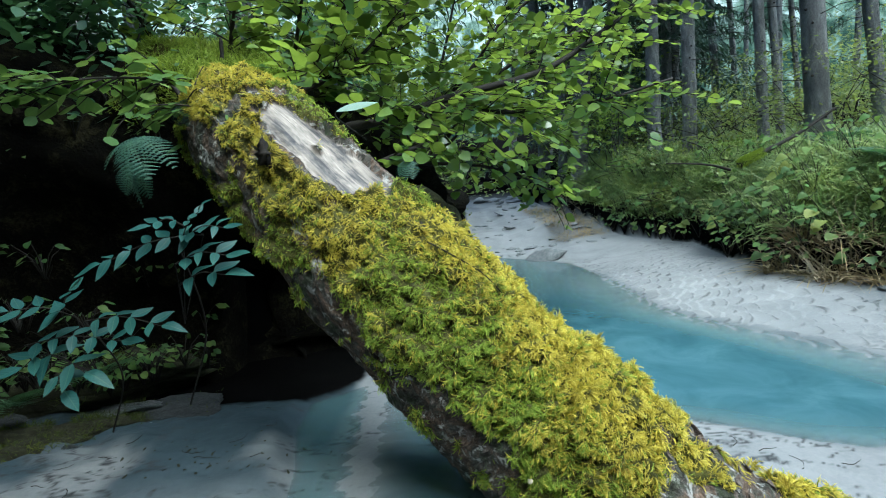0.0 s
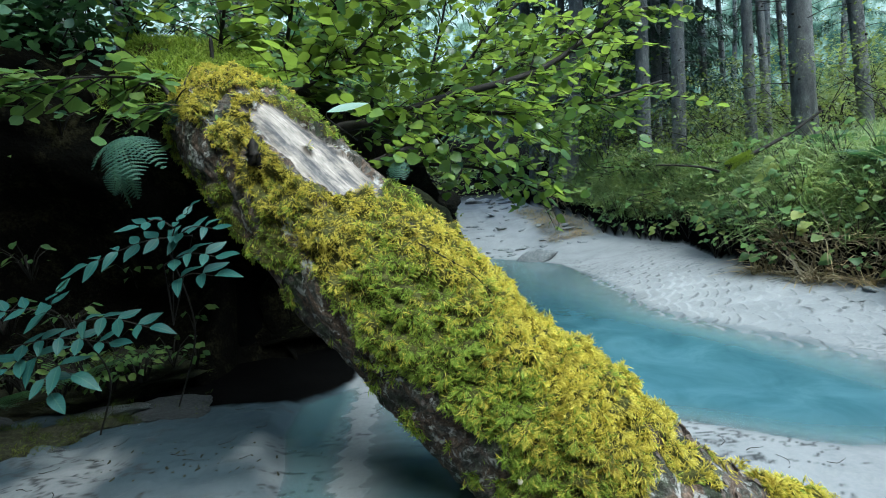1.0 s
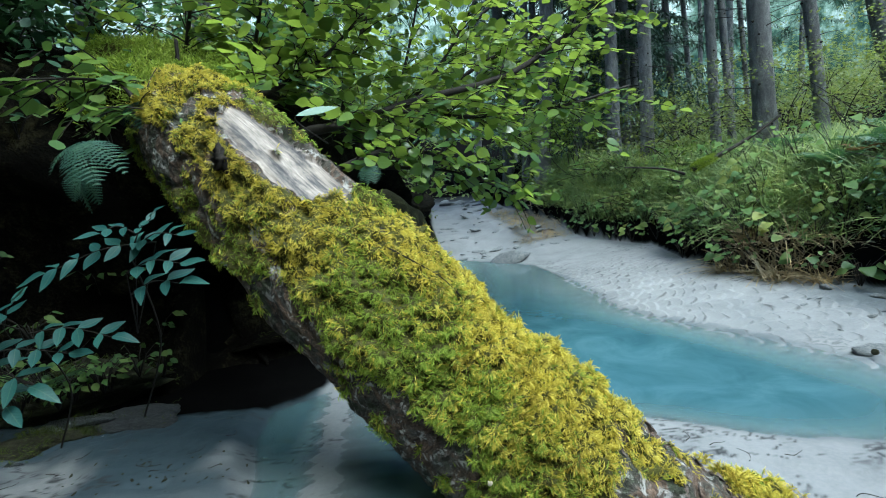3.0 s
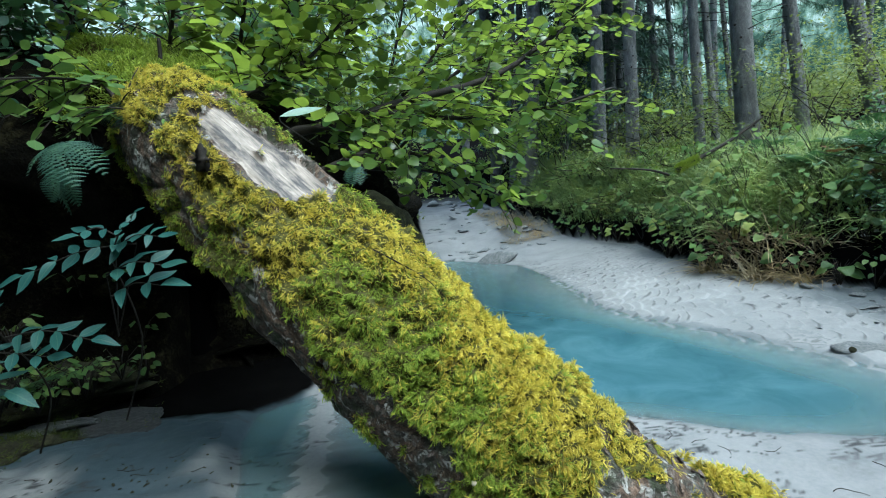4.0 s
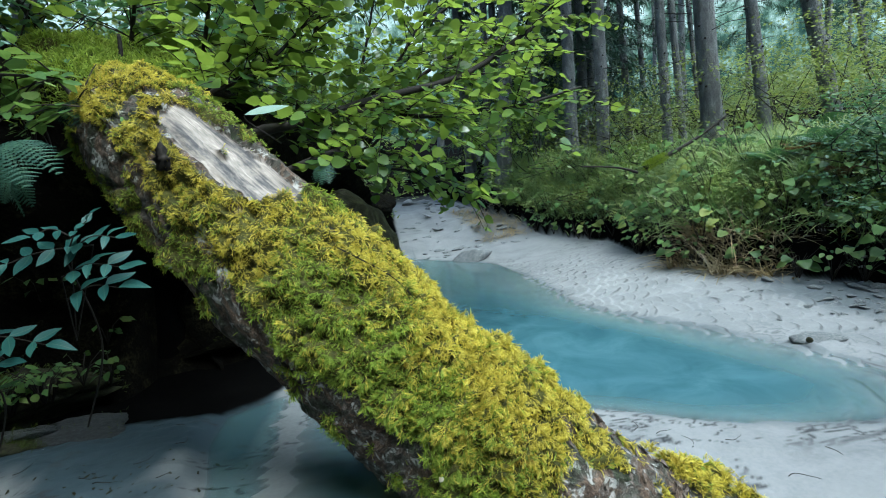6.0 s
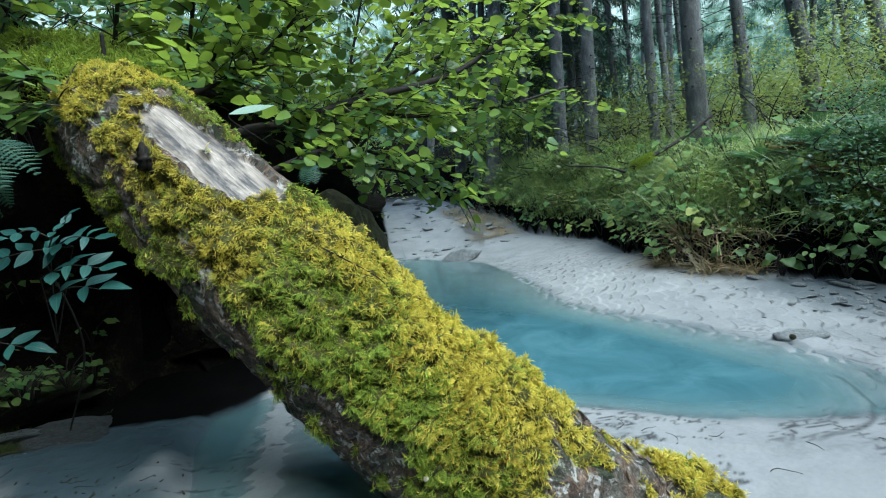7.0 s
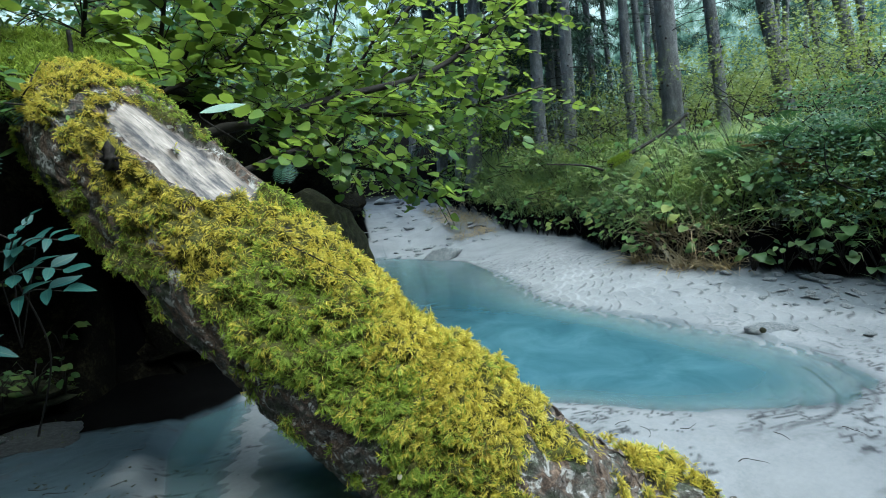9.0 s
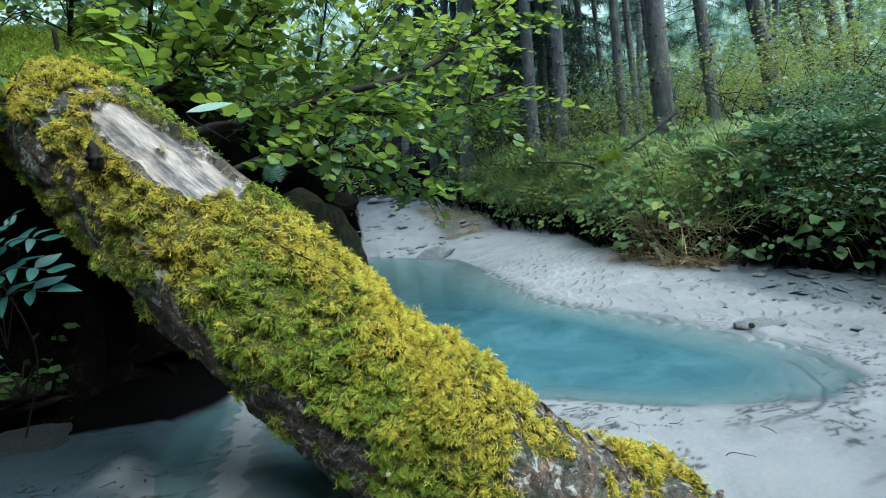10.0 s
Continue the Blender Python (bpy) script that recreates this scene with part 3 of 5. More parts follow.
# ---- left bank: an undercut earth face ----
def bank_face():
    line = bent(CLIFF[1:-1], 260)
    T = np.gradient(line, axis=0)
    T /= np.linalg.norm(T, axis=1)[:, None]
    back = np.stack([-T[:, 1], T[:, 0]], 1)
    prof = bent([(0.02, -0.25), (0.14, 0.05), (0.34, 0.22), (0.36, 0.5), (0.22, 0.85), (0.05, 1.08), (0.02, 1.25), (0.14, 1.42), (0.5, 1.58), (1.0, 1.75)], 70)
    i, j = np.meshgrid(np.arange(260), np.arange(70), indexing="ij")
    s, zz = line[i], prof[j][..., 1]
    wob = 0.10 * waves(i * 0.05, j * 0.09, 21, 5, 1.0) + 0.05 * waves(i * 0.13, j * 0.22, 22, 5, 1.6)
    low = np.interp(s[..., 1], [1.6, 2.45, 4.0, 5.0], [1.75, 1.0, 1.0, 0.62])
    cave = soft((s[..., 0] + 1.25) / 0.2) * soft((-0.25 - s[..., 0]) / 0.2) * soft((0.75 - zz) / 0.35)
    d = prof[j][..., 0] + wob + 0.32 * cave
    V = np.stack([s[..., 0] + back[i][..., 0] * d, s[..., 1] + back[i][..., 1] * d, (zz + 0.08 * waves(i * 0.06, j * 0.02, 23, 4, 1.0) * soft((zz + 0.2) / 0.5)) * low], -1).reshape(-1, 3)
    i, j = np.meshgrid(np.arange(259), np.arange(69), indexing="ij")
    F = np.stack([i * 70 + j, (i + 1) * 70 + j, (i + 1) * 70 + j + 1, i * 70 + j + 1], -1).reshape(-1, 4)
    return mesh_of("bank", V, F)


bank = tagged(new("bank", bank_face()), "undercut earth bank with mossy top, deep shade in its colour", "bank", kind="structure")
bank.data.materials.append(M_SHADEEARTH)
bank_co = np.array([v.co for v in bank.data.vertices])
bank_no = np.array([v.normal for v in bank.data.vertices])


# ---- the fallen log ----
SPINE = np.array([(-1.371, 3.308, 1.56), (-1.044, 2.683, 1.40), (-0.790, 2.155, 1.235), (-0.623, 1.935, 1.116), (-0.360, 1.722, 0.843), (-0.089, 1.538, 0.566), (0.089, 1.444, 0.370), (0.205, 1.409, 0.246), (0.378, 1.369, 0.073), (0.652, 1.318, -0.256), (0.964, 1.252, -0.376), (1.35, 1.165, -0.41)])
GIRTH = np.array([0.18, 0.205, 0.222, 0.228, 0.234, 0.242, 0.237, 0.246, 0.280, 0.344, 0.362, 0.337])


def log_frame(u):
    """Centre, radius and the ring's two axes at the place u along the log."""
    u = np.asarray(u, float)
    i = np.clip(u.astype(int), 0, len(SPINE) - 2)
    t = u - i
    A = np.concatenate([SPINE, GIRTH[:, None]], 1)
    p0, p1, p2, p3 = A[np.maximum(i - 1, 0)], A[i], A[i + 1], A[np.minimum(i + 2, len(A) - 1)]
    t1 = t[..., None]
    c = 0.5 * (2 * p1 + (p2 - p0) * t1 + (2 * p0 - 5 * p1 + 4 * p2 - p3) * t1**2 + (3 * p1 - p0 - 3 * p2 + p3) * t1**3)
    d = 0.5 * ((p2 - p0) + 2 * (2 * p0 - 5 * p1 + 4 * p2 - p3) * t1 + 3 * (3 * p1 - p0 - 3 * p2 + p3) * t1**2)[..., :3]
    T = d / np.linalg.norm(d, axis=-1, keepdims=True)
    up = np.array([0, 0, 1.0]) - T * T[..., 2:3]
    up /= np.linalg.norm(up, axis=-1, keepdims=True)
    return c[..., :3], c[..., 3], up, np.cross(T, up), T


def spot(u, th, cu, ct, ru, rt):
    return np.exp(-(((u - cu) / ru) ** 2) - ((th - ct) / rt) ** 2)


def bare_share(u, th):
    """1 on the stripped wood on the log's upper side."""
    e = 0.2 * waves(u * 3, th * 0.05, 31, 4, 2.0) + 0.12 * waves(u * 9, th * 0.12, 30, 3, 2.0)
    mid, half = np.interp(u, [3.1, 3.5, 4.1, 4.3], [22, 21, 13, 10]), np.interp(u, [3.05, 3.2, 3.5, 4.0, 4.36], [8, 15, 21, 25, 22])
    return soft((1.12 + e - np.abs(th - mid) / half) / 0.2) * soft((u - 3.08 + 0.3 * e) / 0.06) * soft((4.29 + 0.35 * e - u) / 0.06) * (1 - 0.75 * spot(u, th, 3.72, 20, 0.07, 3))


def moss_share(u, th):
    """How thick the moss stands, 0 to 1."""
    n, f = waves(u * 2.2, th * 0.035, 33, 4, 1.4), waves(u * 6, th * 0.1, 34, 4, 1.5)
    edge = np.interp(u, [0, 2, 3, 4.3, 4.6, 6, 7.6, 9], [72, 78, 80, 84, 90, 98, 95, 60]) + 12 * n
    m = soft((edge - th) / 12) * soft((th + 95) / 20)
    bands = 0.85 * np.sin(u * 12 + 0.02 * th + 2 * n)
    patch = np.interp(u, [0, 2.6, 3.2, 4.2, 4.45], [0.50, 0.40, 0.36, 0.40, 1.3]) + 0.8 * soft((th - 40) / 8) * soft((u - 1.7) / 0.3) * soft((92 - th) / 10)
    patch = patch - 0.75 * soft((2 - th) / 8) * soft((u - 2.9) / 0.2) * soft((4.35 - u) / 0.15) + 0.4 * soft((2.9 - u) / 0.3) * soft((30 - th) / 20)
    m = m * soft((patch + 0.7 * n + 0.5 * f + np.where(u < 3.1, bands, 0)) / 0.22)
    low = np.where(th < 2, 7.75 + 0.15 * f + 0.02 * np.clip(th + 20, 0, 22), 8.12 + 0.2 * n + 0.010 * np.clip(th - 40, 0, 60) + 0.25 * f)
    end = soft((u - 9.02 - 0.1 * f) / 0.1) * soft((10.25 + 0.2 * f - u) / 0.1) * soft((np.interp(u, [9, 9.4, 10], [2, 12, 16]) + 8 * f - th) / 4)
    m = np.maximum(m * soft((low - u) / 0.12 + 0.5), end)
    m = np.maximum(m, 0.7 * soft((f + 0.5 * n - np.interp(u, [8, 8.4, 9.0, 10], [0.2, 0.55, 0.7, 0.7])) / 0.2) * soft((u - 8.0) / 0.1) * soft((10 - u) / 0.1) * soft((90 - th) / 10) * (th > -60))
    m = np.maximum(m, 0.75 * soft((0.9 * f + 0.8 * n - np.where(u < 4.4, 0.15, 0.5)) / 0.25) * soft((th - 60) / 10) * soft((128 - th) / 12) * soft((8 - u) / 0.3))
    holes = 0.95 * spot(u, th, 7.5, 30, 0.06, 4) + 0.8 * spot(u, th, 4.69, 12, 0.07, 4) + 0.7 * spot(u, th, 6.12, 20, 0.12, 3.5) + 0.9 * spot(u, th, 3.5, 58, 0.07, 6) + 0.8 * spot(u, th, 4.2, 46, 0.06, 5) + 0.8 * spot(u, th, 4.15, 75, 0.15, 10) + 0.8 * spot(u, th, 2.4, 28, 0.08, 8)
    return m * (1 - soft(bare_share(u, th) * 1.6)) * (1 - np.clip(holes, 0, 1))


def log_relief(u, th):
    x, y = u * 2.2, th * 0.04
    bark = 0.009 * waves(x, y * 2.0, 35, 5, 2.0) + 0.010 * waves(u * 0.9, th * 0.018, 36, 3, 1.2)
    plates = (0.006 + 0.006 * soft((u - 8) / 0.5)) * soft(0.5 + 2 * waves(u * 5, th * 0.09, 39, 3, 2.0)) + 0.004 * waves(u * 12, th * 0.2, 29, 4, 2.0)
    m = moss_share(u, th)
    cushion = m * (0.004 + 0.018 * soft(0.5 + 0.7 * waves(x, y, 37, 3, 2.2)) + 0.015 * waves(x, y, 38, 4, 4.5) - 0.016 * soft(2 * waves(x, y, 40, 3, 7.0) - 0.3) + 0.012 * waves(u * 30, th * 0.36, 32, 2, 1.0))
    # a bulge of thick moss on the lower half
    bulge = 0.016 * spot(u, th, 7.1, 5, 0.8, 45) - 0.006 * spot(u, th, 6.0, -10, 0.35, 40)
    bare = soft(bare_share(u, th))
    return (bark + plates * (1 - m)) * (1 - 0.8 * bare) + cushion + bulge - 0.014 * bare


def log_point(u, th, lift=0.0):
    c, r, up, side, T = log_frame(u)
    a = np.radians(th)[..., None]
    n = np.cos(a) * up + np.sin(a) * side
    return c + n * (r + log_relief(u, th) + lift)[..., None], n, T


def log_sheet(us, ths, keep=None, lift=0.0, wrap=True):
    U, TH = np.meshgrid(us, ths, indexing="ij")
    V = log_point(U, TH, lift)[0].reshape(-1, 3)
    n, m = len(us), len(ths)
    i, j = np.meshgrid(np.arange(n - 1), np.arange(m if wrap else m - 1), indexing="ij")
    k = (j + 1) % m
    F = np.stack([i * m + j, (i + 1) * m + j, (i + 1) * m + k, i * m + k], -1).reshape(-1, 4)[:, ::-1]
    if keep is not None:
        F = F[keep(U, TH).reshape(-1)[F].min(1) > 0.5]
        used = np.unique(F)
        mp = np.full(len(V), -1)
        mp[used] = np.arange(len(used))
        V, F, U, TH = V[used], mp[F], U.ravel()[used], TH.ravel()[used]
    return V, F, True, [("lu", U.ravel()), ("lt", TH.ravel())]


log = thing("fallen_log", "mossy fallen tree trunk leaning from bank into the silt", "log")
part("bark", mesh_of("bark", *log_sheet(np.concatenate([np.linspace(0, 7.5, 330), np.linspace(7.51, 11, 260)]), np.arange(-180, 180, 1.5))), M_BARK, log, "dark grey flaking bark")
part("moss_bed", mesh_of("moss_bed", *log_sheet(np.linspace(0.0, 10.5, 640), np.arange(-100, 134, 1.2), lambda u, t: moss_share(u, t), 0.004, False)), M_MOSSBED, log, "olive moss cushion", "stuff")
part("bare_wood", mesh_of("bare_wood", *log_sheet(np.linspace(3.0, 4.5, 150), np.arange(-10, 60, 0.6), lambda u, t: bare_share(u, t) * 1.2, 0.004, False)), M_WOOD, log, "pale stripped weathered wood")


def shoot_shape(spurs, seed):
    """One moss shoot along y: a folded, tapering finger with a hooked tip and short side leaflets."""
    rng = np.random.default_rng(seed)
    c, V, F = 0.45 * rng.uniform(-1, 1), [], []
    for t, w in ((0, 0.022), (0.35, 0.038), (0.72, 0.03)):
        x, z = c * t * t, 0.10 * t - 0.16 * t**3
        V += [(x - w, t - 0.02, z - 0.03), (x, t, z + 0.03), (x + w, t - 0.02, z - 0.03)]
    V.append((c, 1.0, -0.10))
    for k in (0, 3):
        F += [(k, k + 1, k + 4), (k, k + 4, k + 3), (k + 1, k + 2, k + 5), (k + 1, k + 5, k + 4)]
    F += [(6, 7, 9), (7, 8, 9)]
    for k in range(spurs):
        t, s = 0.25 + 0.55 * k / spurs, 1 if k % 2 else -1
        x, l, b = c * t * t, rng.uniform(0.12, 0.24), len(V)
        V += [(x, t - 0.035, 0.02), (x, t + 0.045, 0.05), (x + s * l, t + 0.2, rng.uniform(-0.08, 0.12))]
        F.append((b, b + 1, b + 2))
    return np.array(V), np.array(F)


def moss_shoots(count, seed, green):
    rng = np.random.default_rng(seed)
    u, th = rng.uniform(0.6, 10.4, count), rng.uniform(-75, 130, count)
    g = spot(u, th, 5.6, 58, 0.9, 28) + 0.9 * spot(u, th, 5.1, 36, 0.3, 10) + 0.45 * waves(u * 3, th * 0.05, 41, 3, 2.0)
    g = np.maximum(g, soft((th - 70) / 20) * 0.9)
    # green shoots right of the bare wood stand in for moss in shade
    g = np.maximum(g, soft((6 - th) / 5) * soft((u - 2.6) / 0.3) * soft((4.7 - u) / 0.3))
    g = g + 0.4 * soft((th - 38) / 30) * soft((u - 4.6) / 0.4)
    pick = (rng.uniform(0, 1, len(u)) < np.clip(g, 0.06, 0.92)) == green
    pick &= rng.uniform(0.1, 1, len(u)) < moss_share(u, th)
    u, th = u[pick], th[pick]
    lock = waves(u * 30, th * 0.36, 32, 2, 1.0)
    full = rng.uniform(0, 1, len(u)) < np.interp(lock, [-0.75, -0.3], [0.25, 1.0])
    u, th, lock = u[full], th[full], lock[full]
    p, n, T = log_point(u, th, 0.002)
    down = np.array([0, 0, -1.0]) + n * n[:, 2:3]
    # shoots lie in locks that share one lie, and droop downhill
    ang = (4.5 * waves(u * 9, th * 0.11, 42, 2, 1.6) + rng.normal(0, 0.8, len(u)))[:, None]
    tang = np.cos(ang) * T + np.sin(ang) * np.cross(n, T)
    d = n * rng.uniform(0.12, 0.6, len(u))[:, None] + tang * 0.65 + down * 0.5 + rng.normal(0, 0.25, n.shape)
    nrm = n + 0.45 * rng.standard_normal(n.shape)
    size = rng.uniform(0.010, 0.0235, len(u)) * np.clip(1 + 0.35 * lock, 0.6, 1.4) * np.interp(u, [0, 4, 6, 9], [0.8, 0.85, 1.1, 1.15])
    out, tips = [], []
    for k in range(6):
        sel = np.arange(len(u)) % 6 == k
        shape = shoot_shape(4 + k % 3, 50 + k)
        out.append(placed(shape, p[sel], d[sel], nrm[sel], size[sel]))
        tips.append(np.tile(np.clip(shape[0][:, 1] * 1.15 - 0.05, 0, 1), sel.sum()))
    v, f = joined(out)
    return mesh_of("moss", v, f, True, [("tip", np.concatenate(tips))])


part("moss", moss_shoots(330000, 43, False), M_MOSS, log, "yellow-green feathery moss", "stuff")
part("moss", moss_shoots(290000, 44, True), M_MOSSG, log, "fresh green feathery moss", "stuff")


# ---- small parts of the log ----
p, n, T = (a[0] for a in log_point(np.array([3.62]), np.array([55.0])))
stub_v, stub_f = tube(bent([p - n * 0.03, p + n * 0.015, p + n * 0.026 + np.array([0.004, 0, 0.014]), p + n * 0.034 + np.array([0.010, 0, 0.045])], 14), np.interp(np.linspace(0, 1, 14), [0, 0.4, 0.75, 1], [0.026, 0.021, 0.013, 0.002]), 11, 0.3, 3)
part("branch_stub", mesh_of("branch_stub", stub_v, stub_f), M_TWIG, log, "dark rotten branch stub")
p, n, T = (a[0] for a in log_point(np.array([7.19]), np.array([90.0])))


def flake_mesh(seed):
    """A curled, ragged plate of bark."""
    rng = np.random.default_rng(seed)
    a = np.sort(rng.uniform(0, 6.28, 9))
    r = rng.uniform(0.55, 1.0, 9)
    rim = np.stack([r * np.cos(a), 0.6 * r * np.sin(a), 0.12 * r**2 * np.cos(2 * a) + 0.10], 1)
    V = np.concatenate([rim, rim * (0.92, 0.92, 1) - (0, 0, 0.10), [[0, 0, 0.06], [0, 0, -0.05]]])
    i = np.arange(9)
    j = (i + 1) % 9
    F = np.concatenate([np.stack([i, j, 0 * i + 18], 1), np.stack([j + 9, i + 9, 0 * i + 19], 1), np.stack([i, i + 9, j + 9], 1), np.stack([i, j + 9, j], 1)])
    me = mesh_of("bark_flake", V, F, False)
    me.materials.append(M_FLAKE)
    return me


FLAKES = [flake_mesh(s) for s in range(5)]
rng = np.random.default_rng(17)
made = 0
while made < 260:
    u, th = rng.choice([rng.uniform(7.9, 9.7), rng.uniform(7.9, 9.7), rng.uniform(2.0, 8.0)]), rng.uniform(-30, 125)
    ua, ta = np.array([u]), np.array([th])
    if moss_share(ua, ta)[0] > 0.12 or bare_share(ua, ta)[0] > 0.05:
        continue
    q, nq, tq = (a[0] for a in log_point(ua, ta, 0.0))
    o = part("bark_flake", FLAKES[made % 5], None, log)
    o.matrix_basis = turn_to(q, tq + rng.normal(0, 0.35, 3), nq + rng.normal(0, 0.18, 3), rng.uniform(0.010, 0.028))
    made += 1


def mushroom(at, lean, size):
    bm = bmesh.new()
    bmesh.ops.create_uvsphere(bm, u_segments=14, v_segments=8, radius=1)
    for v in bm.verts:
        v.co = Vector((v.co.x, v.co.y, max(v.co.z, -0.25) * 0.62))
    me = bpy.data.meshes.new("cap")
    bm.to_mesh(me)
    bm.free()
    ob = thing("mushroom", "tiny pale mushroom growing out of log moss", "mushroom")
    ob.matrix_world = turn_to(at, (0.3, 0.1, 0.0), lean, size)
    part("cap", me, M_MUSH, ob)
    v, f = tube([(0, 0, -1.6), (0.05, 0, -0.8), (0, 0, -0.1)], [0.25, 0.22, 0.25], 8)
    part("stem", mesh_of("stem", v, f), M_MUSH, ob)


mushroom(Vector(p + n * 0.024), n, 0.007)
v, f = tube(bent([log_point(np.array([a]), np.array([b]), 0.022)[0][0] for a, b in ((4.85, 22), (5.05, 18), (5.3, 15), (5.6, 14))], 16), np.linspace(0.0022, 0.001, 16), 5)
tagged(new("twig", mesh_of("twig", v, f)), "thin bare twig lying on log moss", "twig").data.materials.append(M_TWIG)


# ---- stones ----
def stone_mesh(seed, flat=0.5, subdiv=3, rough=0.28):
    rng = np.random.default_rng(seed)
    bm = bmesh.new()
    bmesh.ops.create_icosphere(bm, subdivisions=subdiv, radius=1)
    cuts = [(Vector(rng.standard_normal(3)).normalized(), rng.uniform(0.45, 0.8)) for _ in range(7)]
    off = Vector(rng.uniform(-9, 9, 3))
    for v in bm.verts:
        c = v.co.copy()
        for nrm, d in cuts:
            over = c.dot(nrm) - d
            if over > 0:
                c -= nrm * over * 0.85
        c *= 1 + rough * 0.5 * noise.noise(c * 1.7 + off) + rough * 0.25 * noise.noise(c * 5 + off)
        v.co = Vector((c.x, c.y, c.z * flat))
    me = bpy.data.meshes.new("stone")
    bm.to_mesh(me)
    bm.free()
    me.polygons.foreach_set("use_smooth", np.ones(len(me.polygons), bool))
    return me


def ground_z(x, y):
    return float(land(np.array([x]), np.array([y]))[0])


STONES = [stone_mesh(s, 0.55, 2) for s in range(60, 66)]
for me in STONES:
    me.materials.append(M_ROCK)
rng = np.random.default_rng(7)
boulder = thing("boulder", "dark mossy boulder standing at the water under leaves", "boulder", data=stone_mesh(71, 1.1, 4), at=(-0.02, 4.75, 0.38))
boulder.scale = (0.42, 0.5, 0.52)
boulder.data.materials.append(M_DARKROCK)
b2 = thing("boulder", "dark wet mossy rock in the shade behind the log", "boulder", data=stone_mesh(72, 0.9, 4), at=(-0.25, 3.75, 0.42))
b2.scale = (0.42, 0.45, 0.62)
b2.data.materials.append(M_DARKROCK)
wedge = thing("stone", "flat grey wedge of stone at the pool's edge", "stone", data=stone_mesh(73, 0.5, 3), at=(1.2, 5.95, 0.02))
wedge.scale, wedge.rotation_euler = (0.30, 0.2, 0.24), (0.1, -0.45, 0.1)
wedge.data.materials.append(M_ROCK)
lump = thing("stone", "low silt-coated stone with a dark hollow", "stone", data=stone_mesh(76, 0.5, 3), at=(2.19, 2.10, 0.02))
lump.scale, lump.rotation_euler = (0.13, 0.06, 0.085), (0.1, 0.0, -0.5)
lump.data.materials.append(M_ROCK)
# black stone added in place of the lump's dark hole
pit = thing("stone", "small black stone standing in for a silt lump's dark hole", "stone", data=stone_mesh(75, 0.8, 2), at=(2.095, 2.065, 0.045))
pit.scale = (0.017, 0.016, 0.02)
pit.data.materials.append(M_DARKROCK)


CRUMBS = [stone_mesh(s, 0.55, 1) for s in range(66, 69)]
for me in CRUMBS:
    me.materials.append(M_DARKROCK)


def scatter_stones(count, spots, size, label, group, shapes=STONES):
    for k in range(count):
        x, y = spots()
        s = size()
        ob = thing("stone", label, "stone", group, data=shapes[k % len(shapes)], at=(x, y, ground_z(x, y) + s * 0.02))
        ob.scale = (s * rng.uniform(0.8, 2.8 if shapes is CRUMBS else 1.4), s * rng.uniform(0.7, 1.2), s * rng.uniform(0.35, 0.7))
        ob.rotation_euler = (rng.uniform(-0.3, 0.3), rng.uniform(-0.3, 0.3), rng.uniform(0, 6.3))


def along_bank(y0, y1, d0, d1):
    def spot():
        y = rng.uniform(y0, y1)
        return float(np.interp(y, BANK[::-1, 1], BANK[::-1, 0])) - rng.uniform(d0, d1), y
    return spot


scatter_stones(16, along_bank(2.0, 3.5, 0.0, 0.16), lambda: rng.uniform(0.03, 0.065), "grey rounded stone half sunk in silt under bank", "stones under the bank")
scatter_stones(36, along_bank(1.5, 2.9, 0.08, 0.6), lambda: rng.uniform(0.006, 0.022), "small flat grey pebble on pale silt", "pebbles on the bar")
scatter_stones(75, lambda: (rng.normal(2.8, 0.2), rng.normal(2.25, 0.3)), lambda: rng.uniform(0.012, 0.04), "flat grey stone in gravel below the bank", "gravel below the bank")
scatter_stones(62, lambda: (rng.uniform(0.4, 2.1), rng.uniform(6.2, 9.0)), lambda: rng.uniform(0.02, 0.10), "grey creek stone on the upstream bed", "stones upstream")
scatter_stones(26, lambda: (rng.uniform(0.9, 2.0), rng.uniform(9.0, 13.0)), lambda: rng.uniform(0.08, 0.2), "pale creek stone on the upstream bed", "stones upstream")
LEDGE = ((-1.95, 2.35, 0.12, 0.55, 0.3, 0.18, 0.25, 0), (-1.22, 2.15, 0.055, 0.27, 0.13, 0.05, -0.12, 1), (-1.70, 1.93, 0.06, 0.24, 0.14, 0.11, 0.35, 0), (-2.1, 1.75, 0.07, 0.35, 0.2, 0.16, 0.4, 0), (-1.48, 2.04, 0.04, 0.15, 0.09, 0.08, 0.1, 0), (-0.78, 2.95, 0.14, 0.3, 0.12, 0.05, 0.15, 3), (-1.6, 2.38, 0.14, 0.42, 0.2, 0.16, -0.1, 0), (-1.42, 2.14, 0.07, 0.18, 0.09, 0.06, -0.2, 2), (-1.9, 2.0, 0.10, 0.12, 0.07, 0.05, 0.3, 1), (-1.55, 1.87, 0.03, 0.12, 0.06, 0.045, -0.3, 2), (-1.80, 1.80, 0.03, 0.15, 0.07, 0.06, 0.2, 2), (-1.30, 2.02, 0.02, 0.08, 0.05, 0.035, 0.6, 2), (-1.64, 1.80, 0.02, 0.09, 0.05, 0.035, 0.1, 1))
